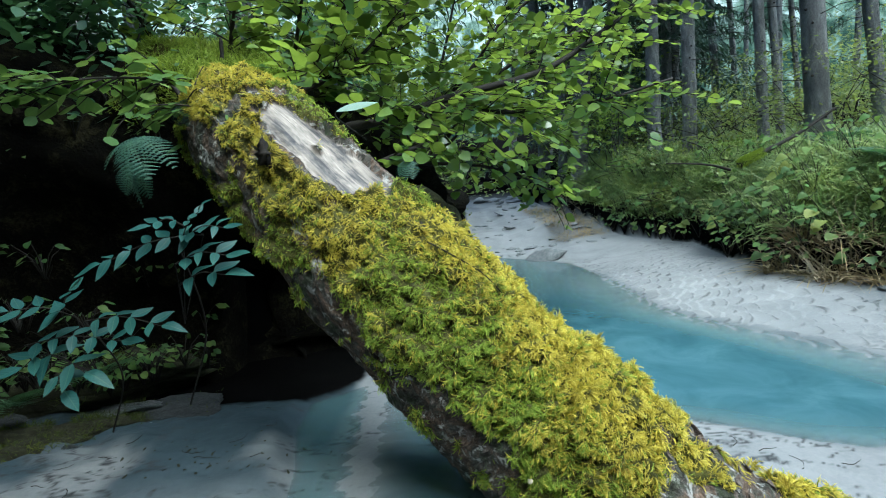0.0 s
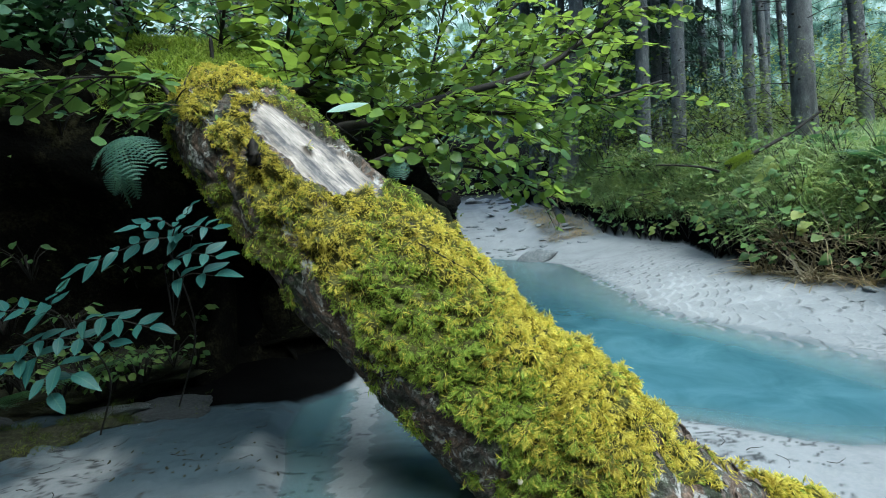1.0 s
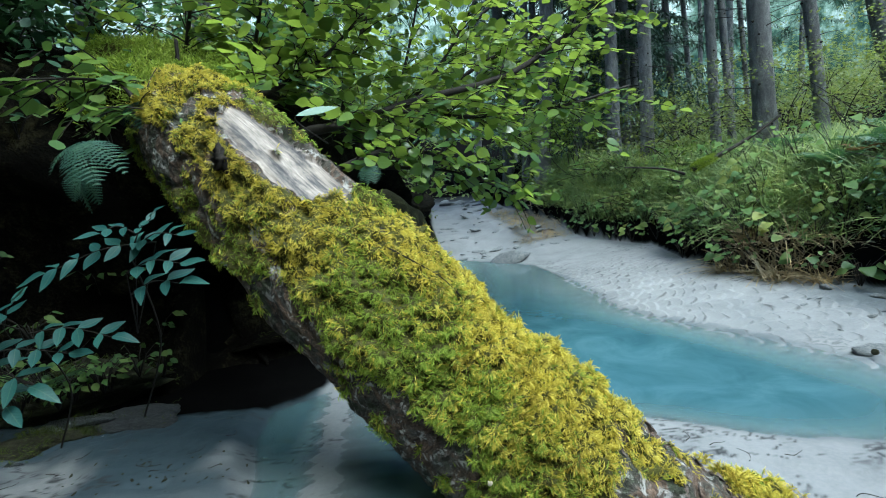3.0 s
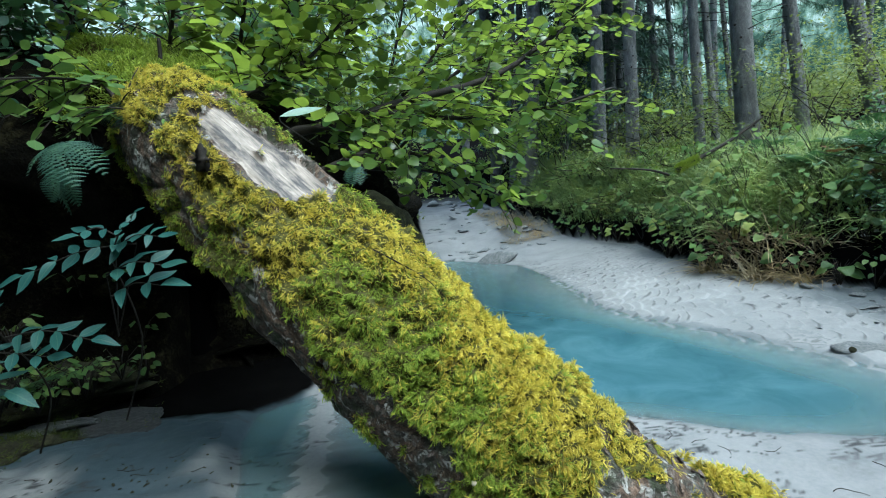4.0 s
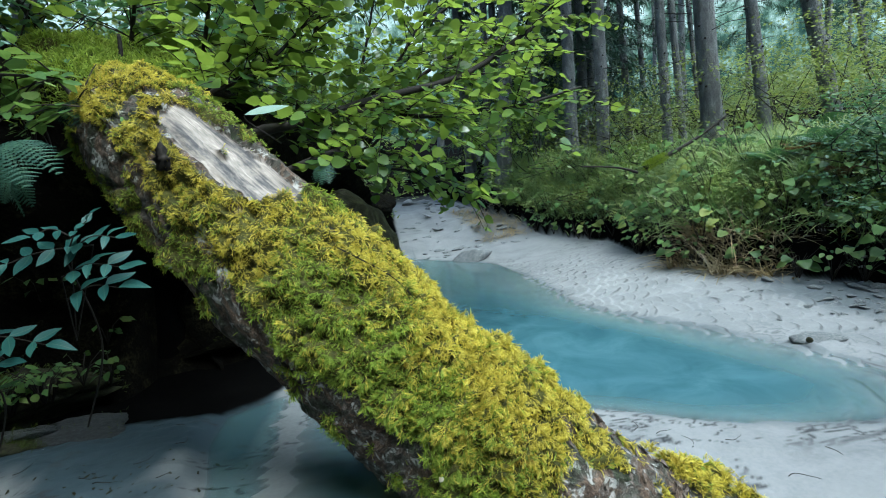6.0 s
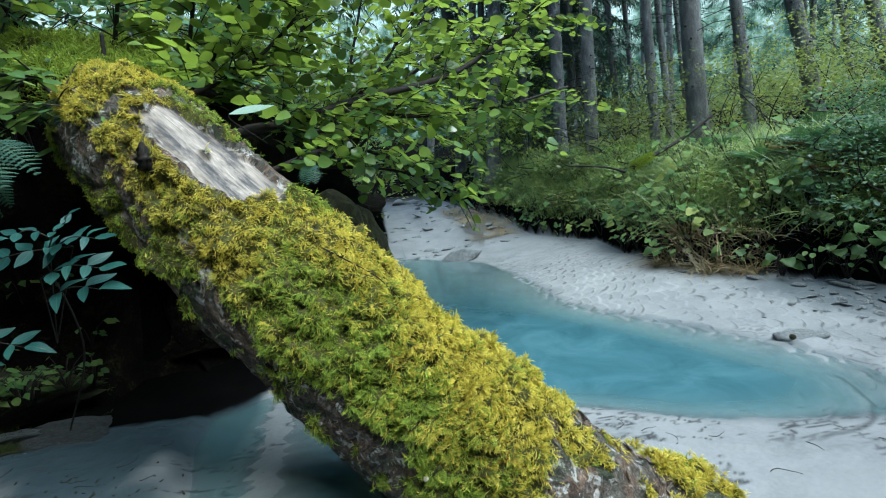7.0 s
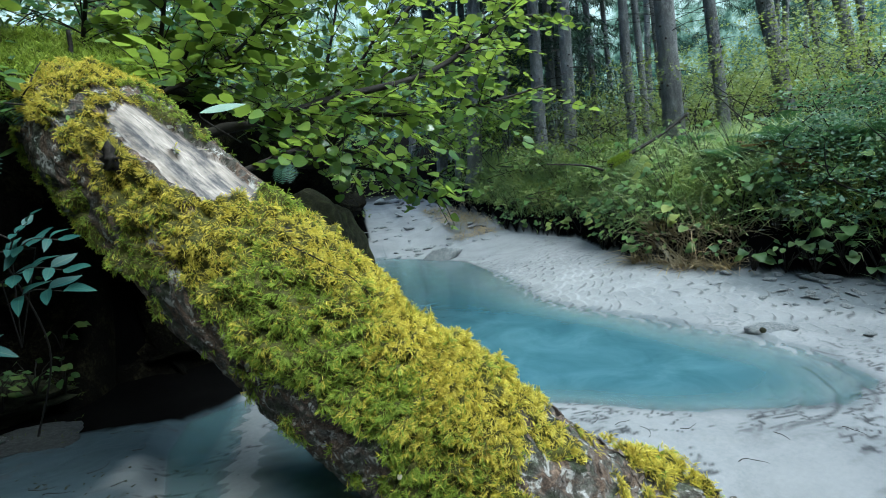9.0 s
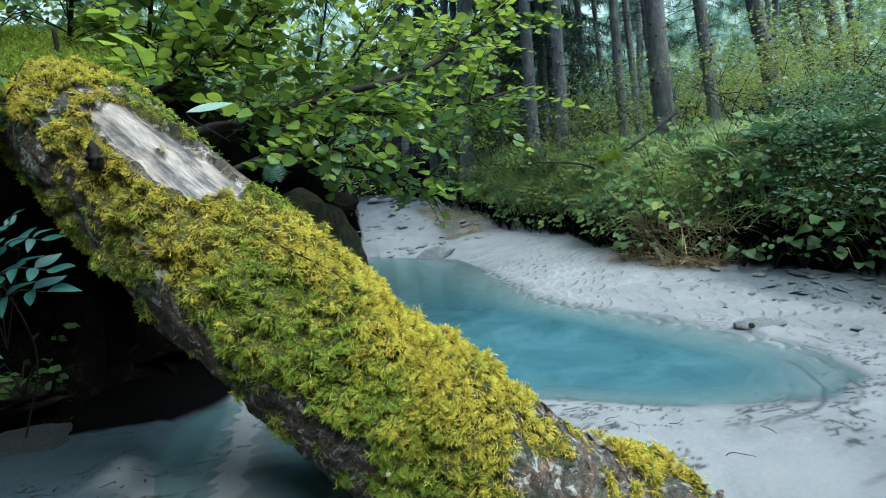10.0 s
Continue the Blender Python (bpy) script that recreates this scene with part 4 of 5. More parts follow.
for k, (x, y, z, a, b, c, r, grey) in enumerate(LEDGE):
    ob = thing("ledge_stone", ("dark mossy stone slab at the foot of the bank", "flat grey stone slab coated with silt", "dark wet glistening stone at the foot of the bank", "slab inside the dark hollow, shade put into its colour")[grey], "stone", "ledge under the bank", data=stone_mesh(81 + k, 0.7, 4, 0.6 if grey else 1.0), at=(x, y, z))
    ob.scale, ob.rotation_euler = (a, b, c), (0.05, -0.06, r)
    # the slab in the hollow gets the near-black earth as painted shade
    ob.data.materials.append((M_DARKROCK, M_SILTROCK, M_WETROCK, M_SHADEEARTH)[grey])
    n = len(ob.data.vertices)
    co, no = np.empty(n * 3), np.empty(n * 3)
    ob.data.vertices.foreach_get("co", co)
    ob.data.vertices.foreach_get("normal", no)
    r = np.random.default_rng(600 + k)
    q = r.integers(0, n, 6000 if not grey else 300)
    P, N = co.reshape(-1, 3)[q], no.reshape(-1, 3)[q]
    sel = (N[:, 2] > 0.1) & (waves(P[:, 0] * 3, P[:, 1] * 3, 610 + k, 3, 1.5) > 0.05)
    P, N = P[sel] * (a, b, c) + r.normal(0, 0.008, (sel.sum(), 3)), N[sel]
    v, f = placed(shoot_shape(3, 7), P, N + r.normal(0, 0.6, N.shape), N + r.normal(0, 0.6, N.shape), r.uniform(0.010, 0.026, len(P)))
    o = part("moss", mesh_of("moss", v, f, True, [("tip", np.full(len(v), 0.5))]), M_MOSSD, ob, "green moss toned for the ledge's shade", "stuff")
    o.scale = (1 / a, 1 / b, 1 / c)
scatter_stones(60, lambda: (rng.normal(-0.85, 0.2), rng.normal(1.72, 0.09)), lambda: rng.uniform(0.002, 0.008), "tiny dark crumb of debris on silt painted as shaded", "debris on the silt", CRUMBS)
for k in range(26):
    near = k < 12
    x, y = (rng.uniform(0.9, 2.1), rng.uniform(1.0, 1.6)) if near else (rng.uniform(-1.5, -0.7), rng.uniform(1.55, 2.1))
    a, l, w = rng.uniform(-0.9, 0.5), rng.uniform(0.03, 0.09), rng.uniform(-1.3, 1.3)
    q = [(x + l * t * math.cos(a + w * t), y + l * t * math.sin(a + w * t) + 0.003 * math.sin(9 * t + k)) for t in np.linspace(0, 1, 7)]
    v, f = tube([(*c, ground_z(*c) + 0.0012) for c in q], np.linspace(0.0014, 0.0006, 7), 5, 0.15, k)
    tagged(new("twig", mesh_of("twig", v, f)), "short dark twig lying on pale silt", "twig", "twigs on the silt").data.materials.append(M_TWIG)


def mossy_mound(at, scale3, seed, label):
    """A hummock under a fur of moss."""
    ob = thing("moss_mound", label, "mound")
    me = stone_mesh(seed, 0.8, 4, 0.4)
    me.transform(Matrix.Translation(at) @ Matrix.Diagonal((*scale3, 1)))
    part("mound_body", me, M_MOSSBED, ob)
    n = len(me.vertices)
    co, no = np.empty(n * 3), np.empty(n * 3)
    me.vertices.foreach_get("co", co)
    me.vertices.foreach_get("normal", no)
    r = np.random.default_rng(seed)
    k = r.integers(0, n, 20000)
    P, N = co.reshape(-1, 3)[k] + r.normal(0, 0.012, (20000, 3)), no.reshape(-1, 3)[k]
    up = N[:, 2] > -0.1
    P, N = P[up], N[up]
    shape = shoot_shape(3, seed)
    v, f = placed(shape, P, N * 0.6 + r.normal(0, 0.55, N.shape), N + r.normal(0, 0.6, N.shape), r.uniform(0.02, 0.04, len(P)))
    part("moss", mesh_of("moss", v, f, True, [("tip", np.tile(np.clip(shape[0][:, 1] * 1.3, 0, 1), len(P)))]), M_MOSSG, ob, "yellow-green moss", "stuff")


mossy_mound((-1.34, 2.95, 1.60), (0.22, 0.32, 0.46), 95, "mossy hummock where the log meets the bank")
r = np.random.default_rng(97)
top = np.where((bank_co[:, 2] > 1.36) & (bank_co[:, 0] > -1.45) & (bank_co[:, 0] < -0.7) & (bank_no[:, 2] > 0.1))[0]
k = r.choice(top, 14000)
P, N = bank_co[k] + r.normal(0, 0.02, (14000, 3)), bank_no[k]
shape = shoot_shape(3, 97)
v, f = placed(shape, P, N * 0.6 + r.normal(0, 0.55, N.shape), N + r.normal(0, 0.6, N.shape), r.uniform(0.025, 0.05, len(P)))
part("moss", mesh_of("moss", v, f, True, [("tip", np.tile(np.clip(shape[0][:, 1] * 1.3, 0, 1), len(P)))]), M_MOSSG, bank, "green moss on the bank's top", "stuff")
for a, b, r in (((-1.08, 2.72, 1.6), (-1.07, 2.74, 1.80), 0.014), ((-1.22, 2.7, 1.58), (-1.28, 2.7, 1.75), 0.009), ((-1.1, 2.3, 1.42), (-1.2, 2.32, 1.55), 0.012)):
    v, f = tube(bent([a, (np.array(a) + b) / 2 + 0.004, b], 8), np.linspace(r, r * 0.6, 8), 7, 0.12)
    tagged(new("dead_stick", mesh_of("dead_stick", v, f)), "short dead stick standing in the moss", "stick").data.materials.append(M_TWIG)


# ---- leafy shrubs ----
def limb(points, r0, r1, n=18, seed=0):
    return tube(bent(points, n), np.linspace(r0, r1, n), 7, 0.06, seed)


def leaf_meshes(name, shape, material, count=4):
    """A few slightly different meshes of one leaf kind, shared by all its leaves."""
    out = []
    for k in range(count):
        v = shape[0].copy()
        v[:, 2] += 0.05 * np.sin(5 * v[:, 1] + k) + (0.12 * k / count - 0.05) * v[:, 1] ** 2
        v[:, 0] *= 0.9 + 0.07 * k
        me = mesh_of(name, v, shape[1])
        me.materials.append(material)
        out.append(me)
    return out


def shrub(name, label, limbs, material, shape, leaves, size, seed, reach=(0.25, 0.6), flat=0.75, extra=0, group=""):
    """Limbs through given places, side twigs off them and leaves in flat sprays along these."""
    rng = np.random.default_rng(seed)
    ob = thing(name, label, "shrub", group)
    boughs = [part("branch", mesh_of("branch", *limb(pts, r0, r1, 18, seed + k)), M_TWIG, ob) for k, (pts, r0, r1) in enumerate(limbs)]
    meshes = leaf_meshes("leaf", shape, material)
    spots = []
    lens = np.array([np.linalg.norm(np.diff(np.asarray(p, float), axis=0), axis=1).sum() for p, _, _ in limbs])
    twigs = []
    while len(spots) < leaves + extra:
        k = rng.choice(len(limbs), p=lens / lens.sum())
        c = bent(limbs[k][0], 40)
        i = rng.integers(8, 39)
        ax = c[min(i + 1, 39)] - c[i - 1]
        ax /= np.linalg.norm(ax)
        d = rng.standard_normal(3) * (1, 1, 0.45) + ax * 0.7 + np.array([0, 0, 0.15])
        d /= np.linalg.norm(d)
        l = rng.uniform(*reach)
        sag = np.array([0, 0, -0.25 * l])
        m = max(4, int(l / (size * 0.62)))
        t = np.linspace(0, 1, m + 1)[:, None]
        q = c[i] + d * l * t + sag * t**2
        twigs.append(tube(q, np.linspace(0.004, 0.0014, m + 1), 5))
        for a in range(1, m + 1):
            s = 1 if a % 2 else -1
            side = np.cross(d, (0, 0, 1.0))
            side /= np.linalg.norm(side) + 1e-9
            dirn = d * 0.75 + side * s * rng.uniform(0.6, 1.1) + np.array([0, 0, rng.uniform(-0.5, 0.1)])
            nrm = np.array([0, 0, 1.0]) * flat + rng.standard_normal(3) * 0.45
            if -0.475 < q[a][0] / q[a][1] < -0.36 and 0.19 < (q[a][2] - 0.93) / q[a][1] < 0.4 and q[a][1] < 3.3:
                continue
            spots.append((q[a], dirn, nrm, size * rng.uniform(0.6, 1.2), k))
    part("brushwood", mesh_of("brushwood", *joined(twigs)), M_TWIG, ob, "", "stuff")
    spots = [spots[i] for i in rng.permutation(len(spots))]
    for k, (p, d, nrm, s, b) in enumerate(spots[:leaves]):
        o = part("leaf", meshes[k % 4], None, boughs[b])
        o.matrix_basis = turn_to(p, d, nrm, s)
    rest = spots[leaves:leaves + extra]
    if rest:
        me = mesh_of("foliage", *placed(shape, [r[0] for r in rest], [r[1] for r in rest], [r[2] for r in rest], [r[3] for r in rest]))
        part("foliage", me, M_HAZELS, ob, "", "stuff")
    return ob


shrub("hazel_shrub", "arching hazel branches with bright green leaves over creek", [
    ([(-0.75, 2.75, 1.15), (-0.46, 2.5, 1.25), (-0.18, 2.6, 1.31), (0.11, 2.78, 1.42), (0.65, 3.0, 1.56), (0.99, 3.12, 1.75), (1.32, 3.25, 1.99), (1.55, 3.3, 2.3)], 0.03, 0.010),
    ([(0.0, 2.7, 1.36), (0.11, 2.77, 1.36), (0.42, 2.87, 1.33), (0.93, 2.97, 1.36), (1.45, 3.09, 1.48)], 0.018, 0.006)],
    M_HAZEL, HAZEL, 300, 0.072, 101, (0.2, 0.66), 0.75, 780)
shrub("hazel_shrub", "dense hazel shrub with green leaves behind the log", [
    ([(-0.9, 2.95, 1.25), (-0.67, 2.6, 1.44), (-0.54, 2.6, 1.51), (-0.34, 2.75, 1.67), (-0.1, 2.9, 1.95)], 0.02, 0.006),
    ([(-0.9, 3.0, 1.3), (-0.75, 3.0, 1.8), (-0.6, 2.9, 2.3)], 0.018, 0.006),
    ([(-0.4, 3.3, 1.2), (-0.25, 3.2, 1.7), (-0.05, 3.1, 2.1), (0.1, 3.0, 2.4)], 0.016, 0.005),
    ([(-0.3, 3.4, 1.2), (0.2, 3.3, 1.6), (0.5, 3.4, 2.0), (0.7, 3.5, 2.4)], 0.016, 0.005),
    ([(-0.9, 3.1, 1.3), (-0.4, 2.7, 1.9), (0.1, 2.6, 2.15), (0.5, 2.6, 2.3)], 0.014, 0.004)],
    M_HAZEL, HAZEL, 300, 0.076, 102, (0.2, 0.55), 0.75, 1400)
shrub("hazel_shrub", "low drooping hazel boughs with bluish green leaves", [
    ([(-0.6, 2.75, 1.0), (-0.33, 2.35, 1.05), (0.0, 2.65, 1.17), (0.3, 2.75, 1.08)], 0.02, 0.006),
    ([(-0.2, 3.0, 1.1), (0.2, 2.8, 1.05), (0.45, 2.8, 0.97), (0.66, 2.85, 0.86)], 0.012, 0.003),
    ([(-0.2, 3.0, 1.1), (0.1, 3.2, 1.15), (0.5, 3.3, 1.1), (0.8, 3.3, 0.95)], 0.012, 0.004)],
    M_HAZEL, HAZEL, 210, 0.07, 103, (0.12, 0.32), 0.75, 40)
shrub("hazel_shrub", "hazel shrub with yellowish green leaves on bank top", [
    ([(-1.3, 3.3, 1.5), (-1.15, 3.1, 1.9), (-0.95, 2.9, 2.3)], 0.018, 0.006),
    ([(-1.5, 3.4, 1.5), (-1.6, 3.0, 2.0), (-1.7, 2.7, 2.4)], 0.018, 0.006),
    ([(-0.2, 4.3, 1.2), (0.1, 4.1, 1.9), (0.3, 4.0, 2.6)], 0.018, 0.006),
    ([(-0.2, 4.4, 1.2), (0.6, 4.3, 1.7), (1.1, 4.2, 2.1)], 0.018, 0.005)],
    M_HAZEL, HAZEL, 280, 0.078, 104, (0.25, 0.6), 0.75, 800)
shrub("leafy_sprig", "sprig of glossy light green leaves hanging off bank", [
    ([(-1.15, 2.5, 1.45), (-1.0, 2.0, 1.42), (-1.2, 1.9, 1.43), (-1.5, 1.82, 1.4)], 0.008, 0.002),
    ([(-1.1, 2.4, 1.4), (-0.95, 2.0, 1.32), (-0.86, 1.95, 1.3)], 0.006, 0.002)],
    M_HERB, OVAL, 230, 0.08, 105, (0.1, 0.3), 1.3)


shrub("hazel_shrub", "tall hazel shrub, green leaves toned as shaded, beside the creek", [
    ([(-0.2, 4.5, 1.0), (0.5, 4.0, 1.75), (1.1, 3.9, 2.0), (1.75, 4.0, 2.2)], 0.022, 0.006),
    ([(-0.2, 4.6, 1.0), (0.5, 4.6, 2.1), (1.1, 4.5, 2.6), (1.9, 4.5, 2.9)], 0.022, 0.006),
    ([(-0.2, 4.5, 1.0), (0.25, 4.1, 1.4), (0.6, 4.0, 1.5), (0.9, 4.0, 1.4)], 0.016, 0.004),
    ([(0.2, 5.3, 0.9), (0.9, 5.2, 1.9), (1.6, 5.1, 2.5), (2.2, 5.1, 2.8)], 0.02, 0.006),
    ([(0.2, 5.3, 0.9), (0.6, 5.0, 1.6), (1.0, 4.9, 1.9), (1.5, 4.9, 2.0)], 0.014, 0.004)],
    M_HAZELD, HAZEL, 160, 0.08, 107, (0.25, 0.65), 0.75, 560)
# leafy crown added out of view, only to block light on the hollow
shrub("hazel_tree", "unseen leafy canopy added overhead to shade the dark hollow", [
    ([(-3.2, 0.6, 1.6), (-2.9, 0.9, 2.5), (-2.0, 1.0, 3.0), (-1.0, 1.0, 3.2)], 0.05, 0.012),
    ([(-3.2, 0.7, 1.6), (-2.6, 1.6, 2.5), (-2.0, 1.8, 2.9), (-1.3, 1.8, 3.0)], 0.05, 0.012),
    ([(-3.2, 0.5, 1.6), (-2.7, 0.4, 2.5), (-1.8, 0.3, 2.9), (-0.8, 0.3, 3.0)], 0.05, 0.012),
    ([(-3.2, 0.5, 1.6), (-2.7, -0.1, 2.4), (-1.8, -0.4, 2.7), (-0.9, -0.4, 2.9)], 0.05, 0.012),
    ([(-3.2, 0.5, 1.6), (-3.0, 1.0, 2.2), (-2.4, 1.4, 2.3), (-1.9, 1.5, 2.4)], 0.05, 0.012)],
    M_HAZEL, HAZEL, 60, 0.13, 106, (0.3, 0.8), 0.8, 3600)


big = thing("broad_leaf", "single broad pale shiny leaf reaching past the log", "leaf")
big_v, big_f = leaf_shape(lambda a: 0.17 * math.sin(math.pi * a ** 0.9) if 0 < a < 1 else 0, fold=0.1, droop=0.02, rows=7)
o = part("blade", mesh_of("blade", big_v, big_f), M_PALELEAF, big)
o.matrix_basis = turn_to((-0.365, 1.96, 1.255), (0.165, 0.05, 0.035), (0.15, -0.55, 0.8), 0.17)
part("stalk", mesh_of("stalk", *limb([(-0.33, 2.5, 1.2), (-0.4, 2.2, 1.26), (-0.365, 1.96, 1.255)], 0.004, 0.002, 10)), M_TWIG, big)


# ---- ferns ----
def frond_mesh(pairs, length, seed, width=0.3):
    """One arching fern frond along y: tapering pinnae to both sides, each cut into close pinnules."""
    rng = np.random.default_rng(seed)
    t = np.linspace(0.10, 0.98, pairs)
    y, z = t * length, length * (0.35 * t - 0.55 * t**2)
    vs, fs, k, cuts = [], [], 0, 7
    for s in (-1, 1):
        for a in range(pairs):
            l = length * width * (math.sin(math.pi * (0.22 + 0.76 * t[a])) ** 0.8) * rng.uniform(0.9, 1.05)
            w, sag = length * 0.52 / pairs, rng.uniform(0.1, 0.22)
            for b in range(cuts):
                f0, f1 = b / cuts, (b + 1.25) / cuts
                ww = 1.3 * w * (1.05 - f0) ** 0.6
                m = (f0 + f1) / 2
                for e in (-1, 1):
                    vs += [(s * l * f0, y[a] + l * 0.35 * f0, z[a] - sag * l * f0**2), (s * l * f1, y[a] + l * 0.35 * f1, z[a] - sag * l * f1**2), (s * l * (m + 0.06), y[a] + l * 0.35 * m + e * ww, z[a] - sag * l * m**2 - 0.2 * ww)]
                    fs.append((k, k + 1, k + 2))
                    k += 3
    tv, tf = tube(bent([(0, 0, 0), (0, length * 0.5, length * 0.04), (0, length, -length * 0.2)], 12), np.linspace(0.004, 0.001, 12), 5)
    return joined([(np.array(vs), np.array(fs)), (tv, tf)])


FRONDS, SHADED, BROWN = [], [], []
for k in range(3):
    me = mesh_of("frond", *frond_mesh(13 + k, 1.0, 110 + k, 0.30 + 0.04 * k))
    me.materials.append(M_FERN)
    FRONDS.append(me)
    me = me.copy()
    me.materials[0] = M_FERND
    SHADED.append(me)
    me = me.copy()
    me.materials[0] = M_DEADFERN
    BROWN.append(me)


def fern(at, fronds, size, seed, label, face=None, group="", lift=(0.2, 0.75), leaves=FRONDS):
    rng = np.random.default_rng(seed)
    ob = thing("fern", label, "fern", group, at=at)
    for k in range(fronds):
        a = (face + rng.uniform(-0.9, 0.9)) if face is not None else k * 6.28 / fronds + rng.uniform(-0.3, 0.3)
        d = Vector((math.cos(a), math.sin(a), rng.uniform(*lift)))
        o = part("frond", leaves[k % 3], None, ob)
        o.matrix_basis = turn_to((0, 0, 0), d, (0, 0, 1), size * rng.uniform(0.75, 1.1))
    return ob


def hanging_fern(root, tips, label):
    """A fern on the bank face, its fronds hanging towards given places."""
    ob = thing("fern", label, "fern", "ferns on the shaded face", at=root)
    for k, tip in enumerate(tips):
        d = (Vector(tip) - Vector(root)) * 0.85
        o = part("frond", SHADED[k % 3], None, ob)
        o.matrix_basis = turn_to((0, 0, 0), d, (0.5 * (k - 1.5), -0.75, 0.65 - 0.15 * (k % 2)), d.length)


hanging_fern((-0.844, 1.460, 1.146), [(-0.930, 1.380, 1.065), (-0.843, 1.340, 1.024), (-0.757, 1.330, 1.028), (-0.689, 1.380, 1.064)], "bluish green fern hanging from the shaded bank")
hanging_fern((-0.903, 1.550, 1.089), [(-0.922, 1.520, 0.932), (-0.878, 1.520, 0.959), (-0.953, 1.520, 0.979)], "green shade-toned fern hanging low on the shaded bank")
hanging_fern((-0.98, 2.0, 1.34), [(-1.08, 1.85, 1.26), (-0.9, 1.85, 1.25)], "small shade-toned fern under the leafy sprig")
hanging_fern((-0.13, 2.33, 1.08), [(-0.19, 2.24, 1.00), (-0.15, 2.22, 0.99), (-0.10, 2.24, 0.99)], "small bluish green fern below hazel leaves")
for k, (x, y, s) in enumerate(((3.55, 3.5, 0.34), (3.5, 2.75, 0.32), (3.9, 3.1, 0.4), (4.2, 4.0, 0.4), (3.15, 3.45, 0.3), (3.4, 3.2, 0.32), (3.4, 4.2, 0.36))):
    fern((x, y, ground_z(x, y)), 9, s, 130 + k, "arching pale green fern among bank grass", None, "ferns on the bank", (0.5, 1.2))
for k, (x, y, s) in enumerate(((3.35, 3.35, 0.30), (3.25, 2.95, 0.26), (3.7, 3.0, 0.3))):
    fern((x, y, ground_z(x, y)), 6, s, 145 + k, "withered brown fern among bank grass", None, "withered ferns on the bank", (0.3, 0.9), BROWN)
fern((-1.75, 1.95, 0.2), 5, 0.25, 141, "small fern growing on the shaded ledge", -1.0)
fern((-1.5, 2.1, 0.25), 5, 0.2, 142, "small fern growing on the shaded ledge", -1.3)


# ---- pinnate plants by the dark hollow ----
def pinnate_plant(base, leaves, label):
    """A stem with compound leaves; each leaf has paired narrow leaflets and one at the tip."""
    ob = thing("pinnate_plant", label, "plant", "plants by the hollow")
    meshes = leaf_meshes("leaflet", LANCE, M_ELDER)
    for k, (a, b, size, pairs) in enumerate(leaves):
        a, b = np.array(a), np.array(b)
        mid = (a + b) / 2 + np.array([0, 0, 0.02])
        if k == 0:
            part("stem", mesh_of("stem", *limb([base, (np.array(base) * 0.5 + a * 0.5) + np.array([0.06, 0.02, 0.02]), a], 0.0032, 0.002, 14)), M_TWIG, ob)
        else:
            part("stem", mesh_of("stem", *limb([np.array(leaves[0][0]) * 0.6 + np.array(base) * 0.4, a], 0.002, 0.0012, 8)), M_TWIG, ob)
        c = bent([a, mid, b], 24)
        stalk = part("leaf_stalk", mesh_of("leaf_stalk", *tube(c, np.linspace(0.0025, 0.001, 24), 5)), M_TWIG, ob)
        ax = (b - a) / np.linalg.norm(b - a)
        toward = np.array([0.1, -0.5, 0.9])
        side = np.cross(ax, toward)
        side /= np.linalg.norm(side)
        for m in range(pairs):
            q = c[int(3 + 19 * (m + 0.5) / pairs)]
            for s in (-1, 1):
                d = ax * 0.62 + side * s + rng.uniform(-0.12, 0.12, 3)
                o = part("leaflet", meshes[(m + k) % 4], None, stalk)
                o.matrix_basis = turn_to(q, d, toward + rng.uniform(-0.35, 0.35, 3), size * rng.uniform(0.82, 1.08))
        o = part("leaflet", meshes[k % 4], None, stalk)
        o.matrix_basis = turn_to(c[-1], ax, toward, size * 1.15)
    return ob


pinnate_plant((-1.0, 1.83, 0.2), [
    ((-0.712, 1.360, 0.828), (-0.618, 1.300, 0.924), 0.050, 3),
    ((-0.643, 1.360, 0.861), (-0.887, 1.300, 0.807), 0.066, 5),
    ((-0.698, 1.360, 0.850), (-0.560, 1.300, 0.877), 0.055, 3),
    ((-0.730, 1.360, 0.786), (-0.564, 1.300, 0.805), 0.068, 3),
    ((-0.726, 1.360, 0.728), (-0.573, 1.300, 0.754), 0.075, 2),
    ((-0.693, 1.360, 0.888), (-0.745, 1.300, 0.894), 0.050, 2)],
    "tall plant with bluish paired leaflets beside dark hollow")
pinnate_plant((-1.25, 1.75, 0.15), [
    ((-1.000, 1.360, 0.647), (-0.758, 1.300, 0.632), 0.066, 4),
    ((-1.021, 1.360, 0.661), (-1.150, 1.300, 0.701), 0.070, 3),
    ((-1.059, 1.360, 0.667), (-0.974, 1.300, 0.746), 0.060, 2),
    ((-1.174, 1.360, 0.593), (-0.868, 1.300, 0.600), 0.062, 5),
    ((-1.139, 1.360, 0.564), (-0.978, 1.300, 0.522), 0.085, 2),
    ((-1.111, 1.360, 0.502), (-1.039, 1.300, 0.473), 0.075, 1),
    ((-1.112, 1.360, 0.543), (-1.140, 1.300, 0.547), 0.080, 1)],
    "low plant with bluish paired leaflets beside dark hollow")


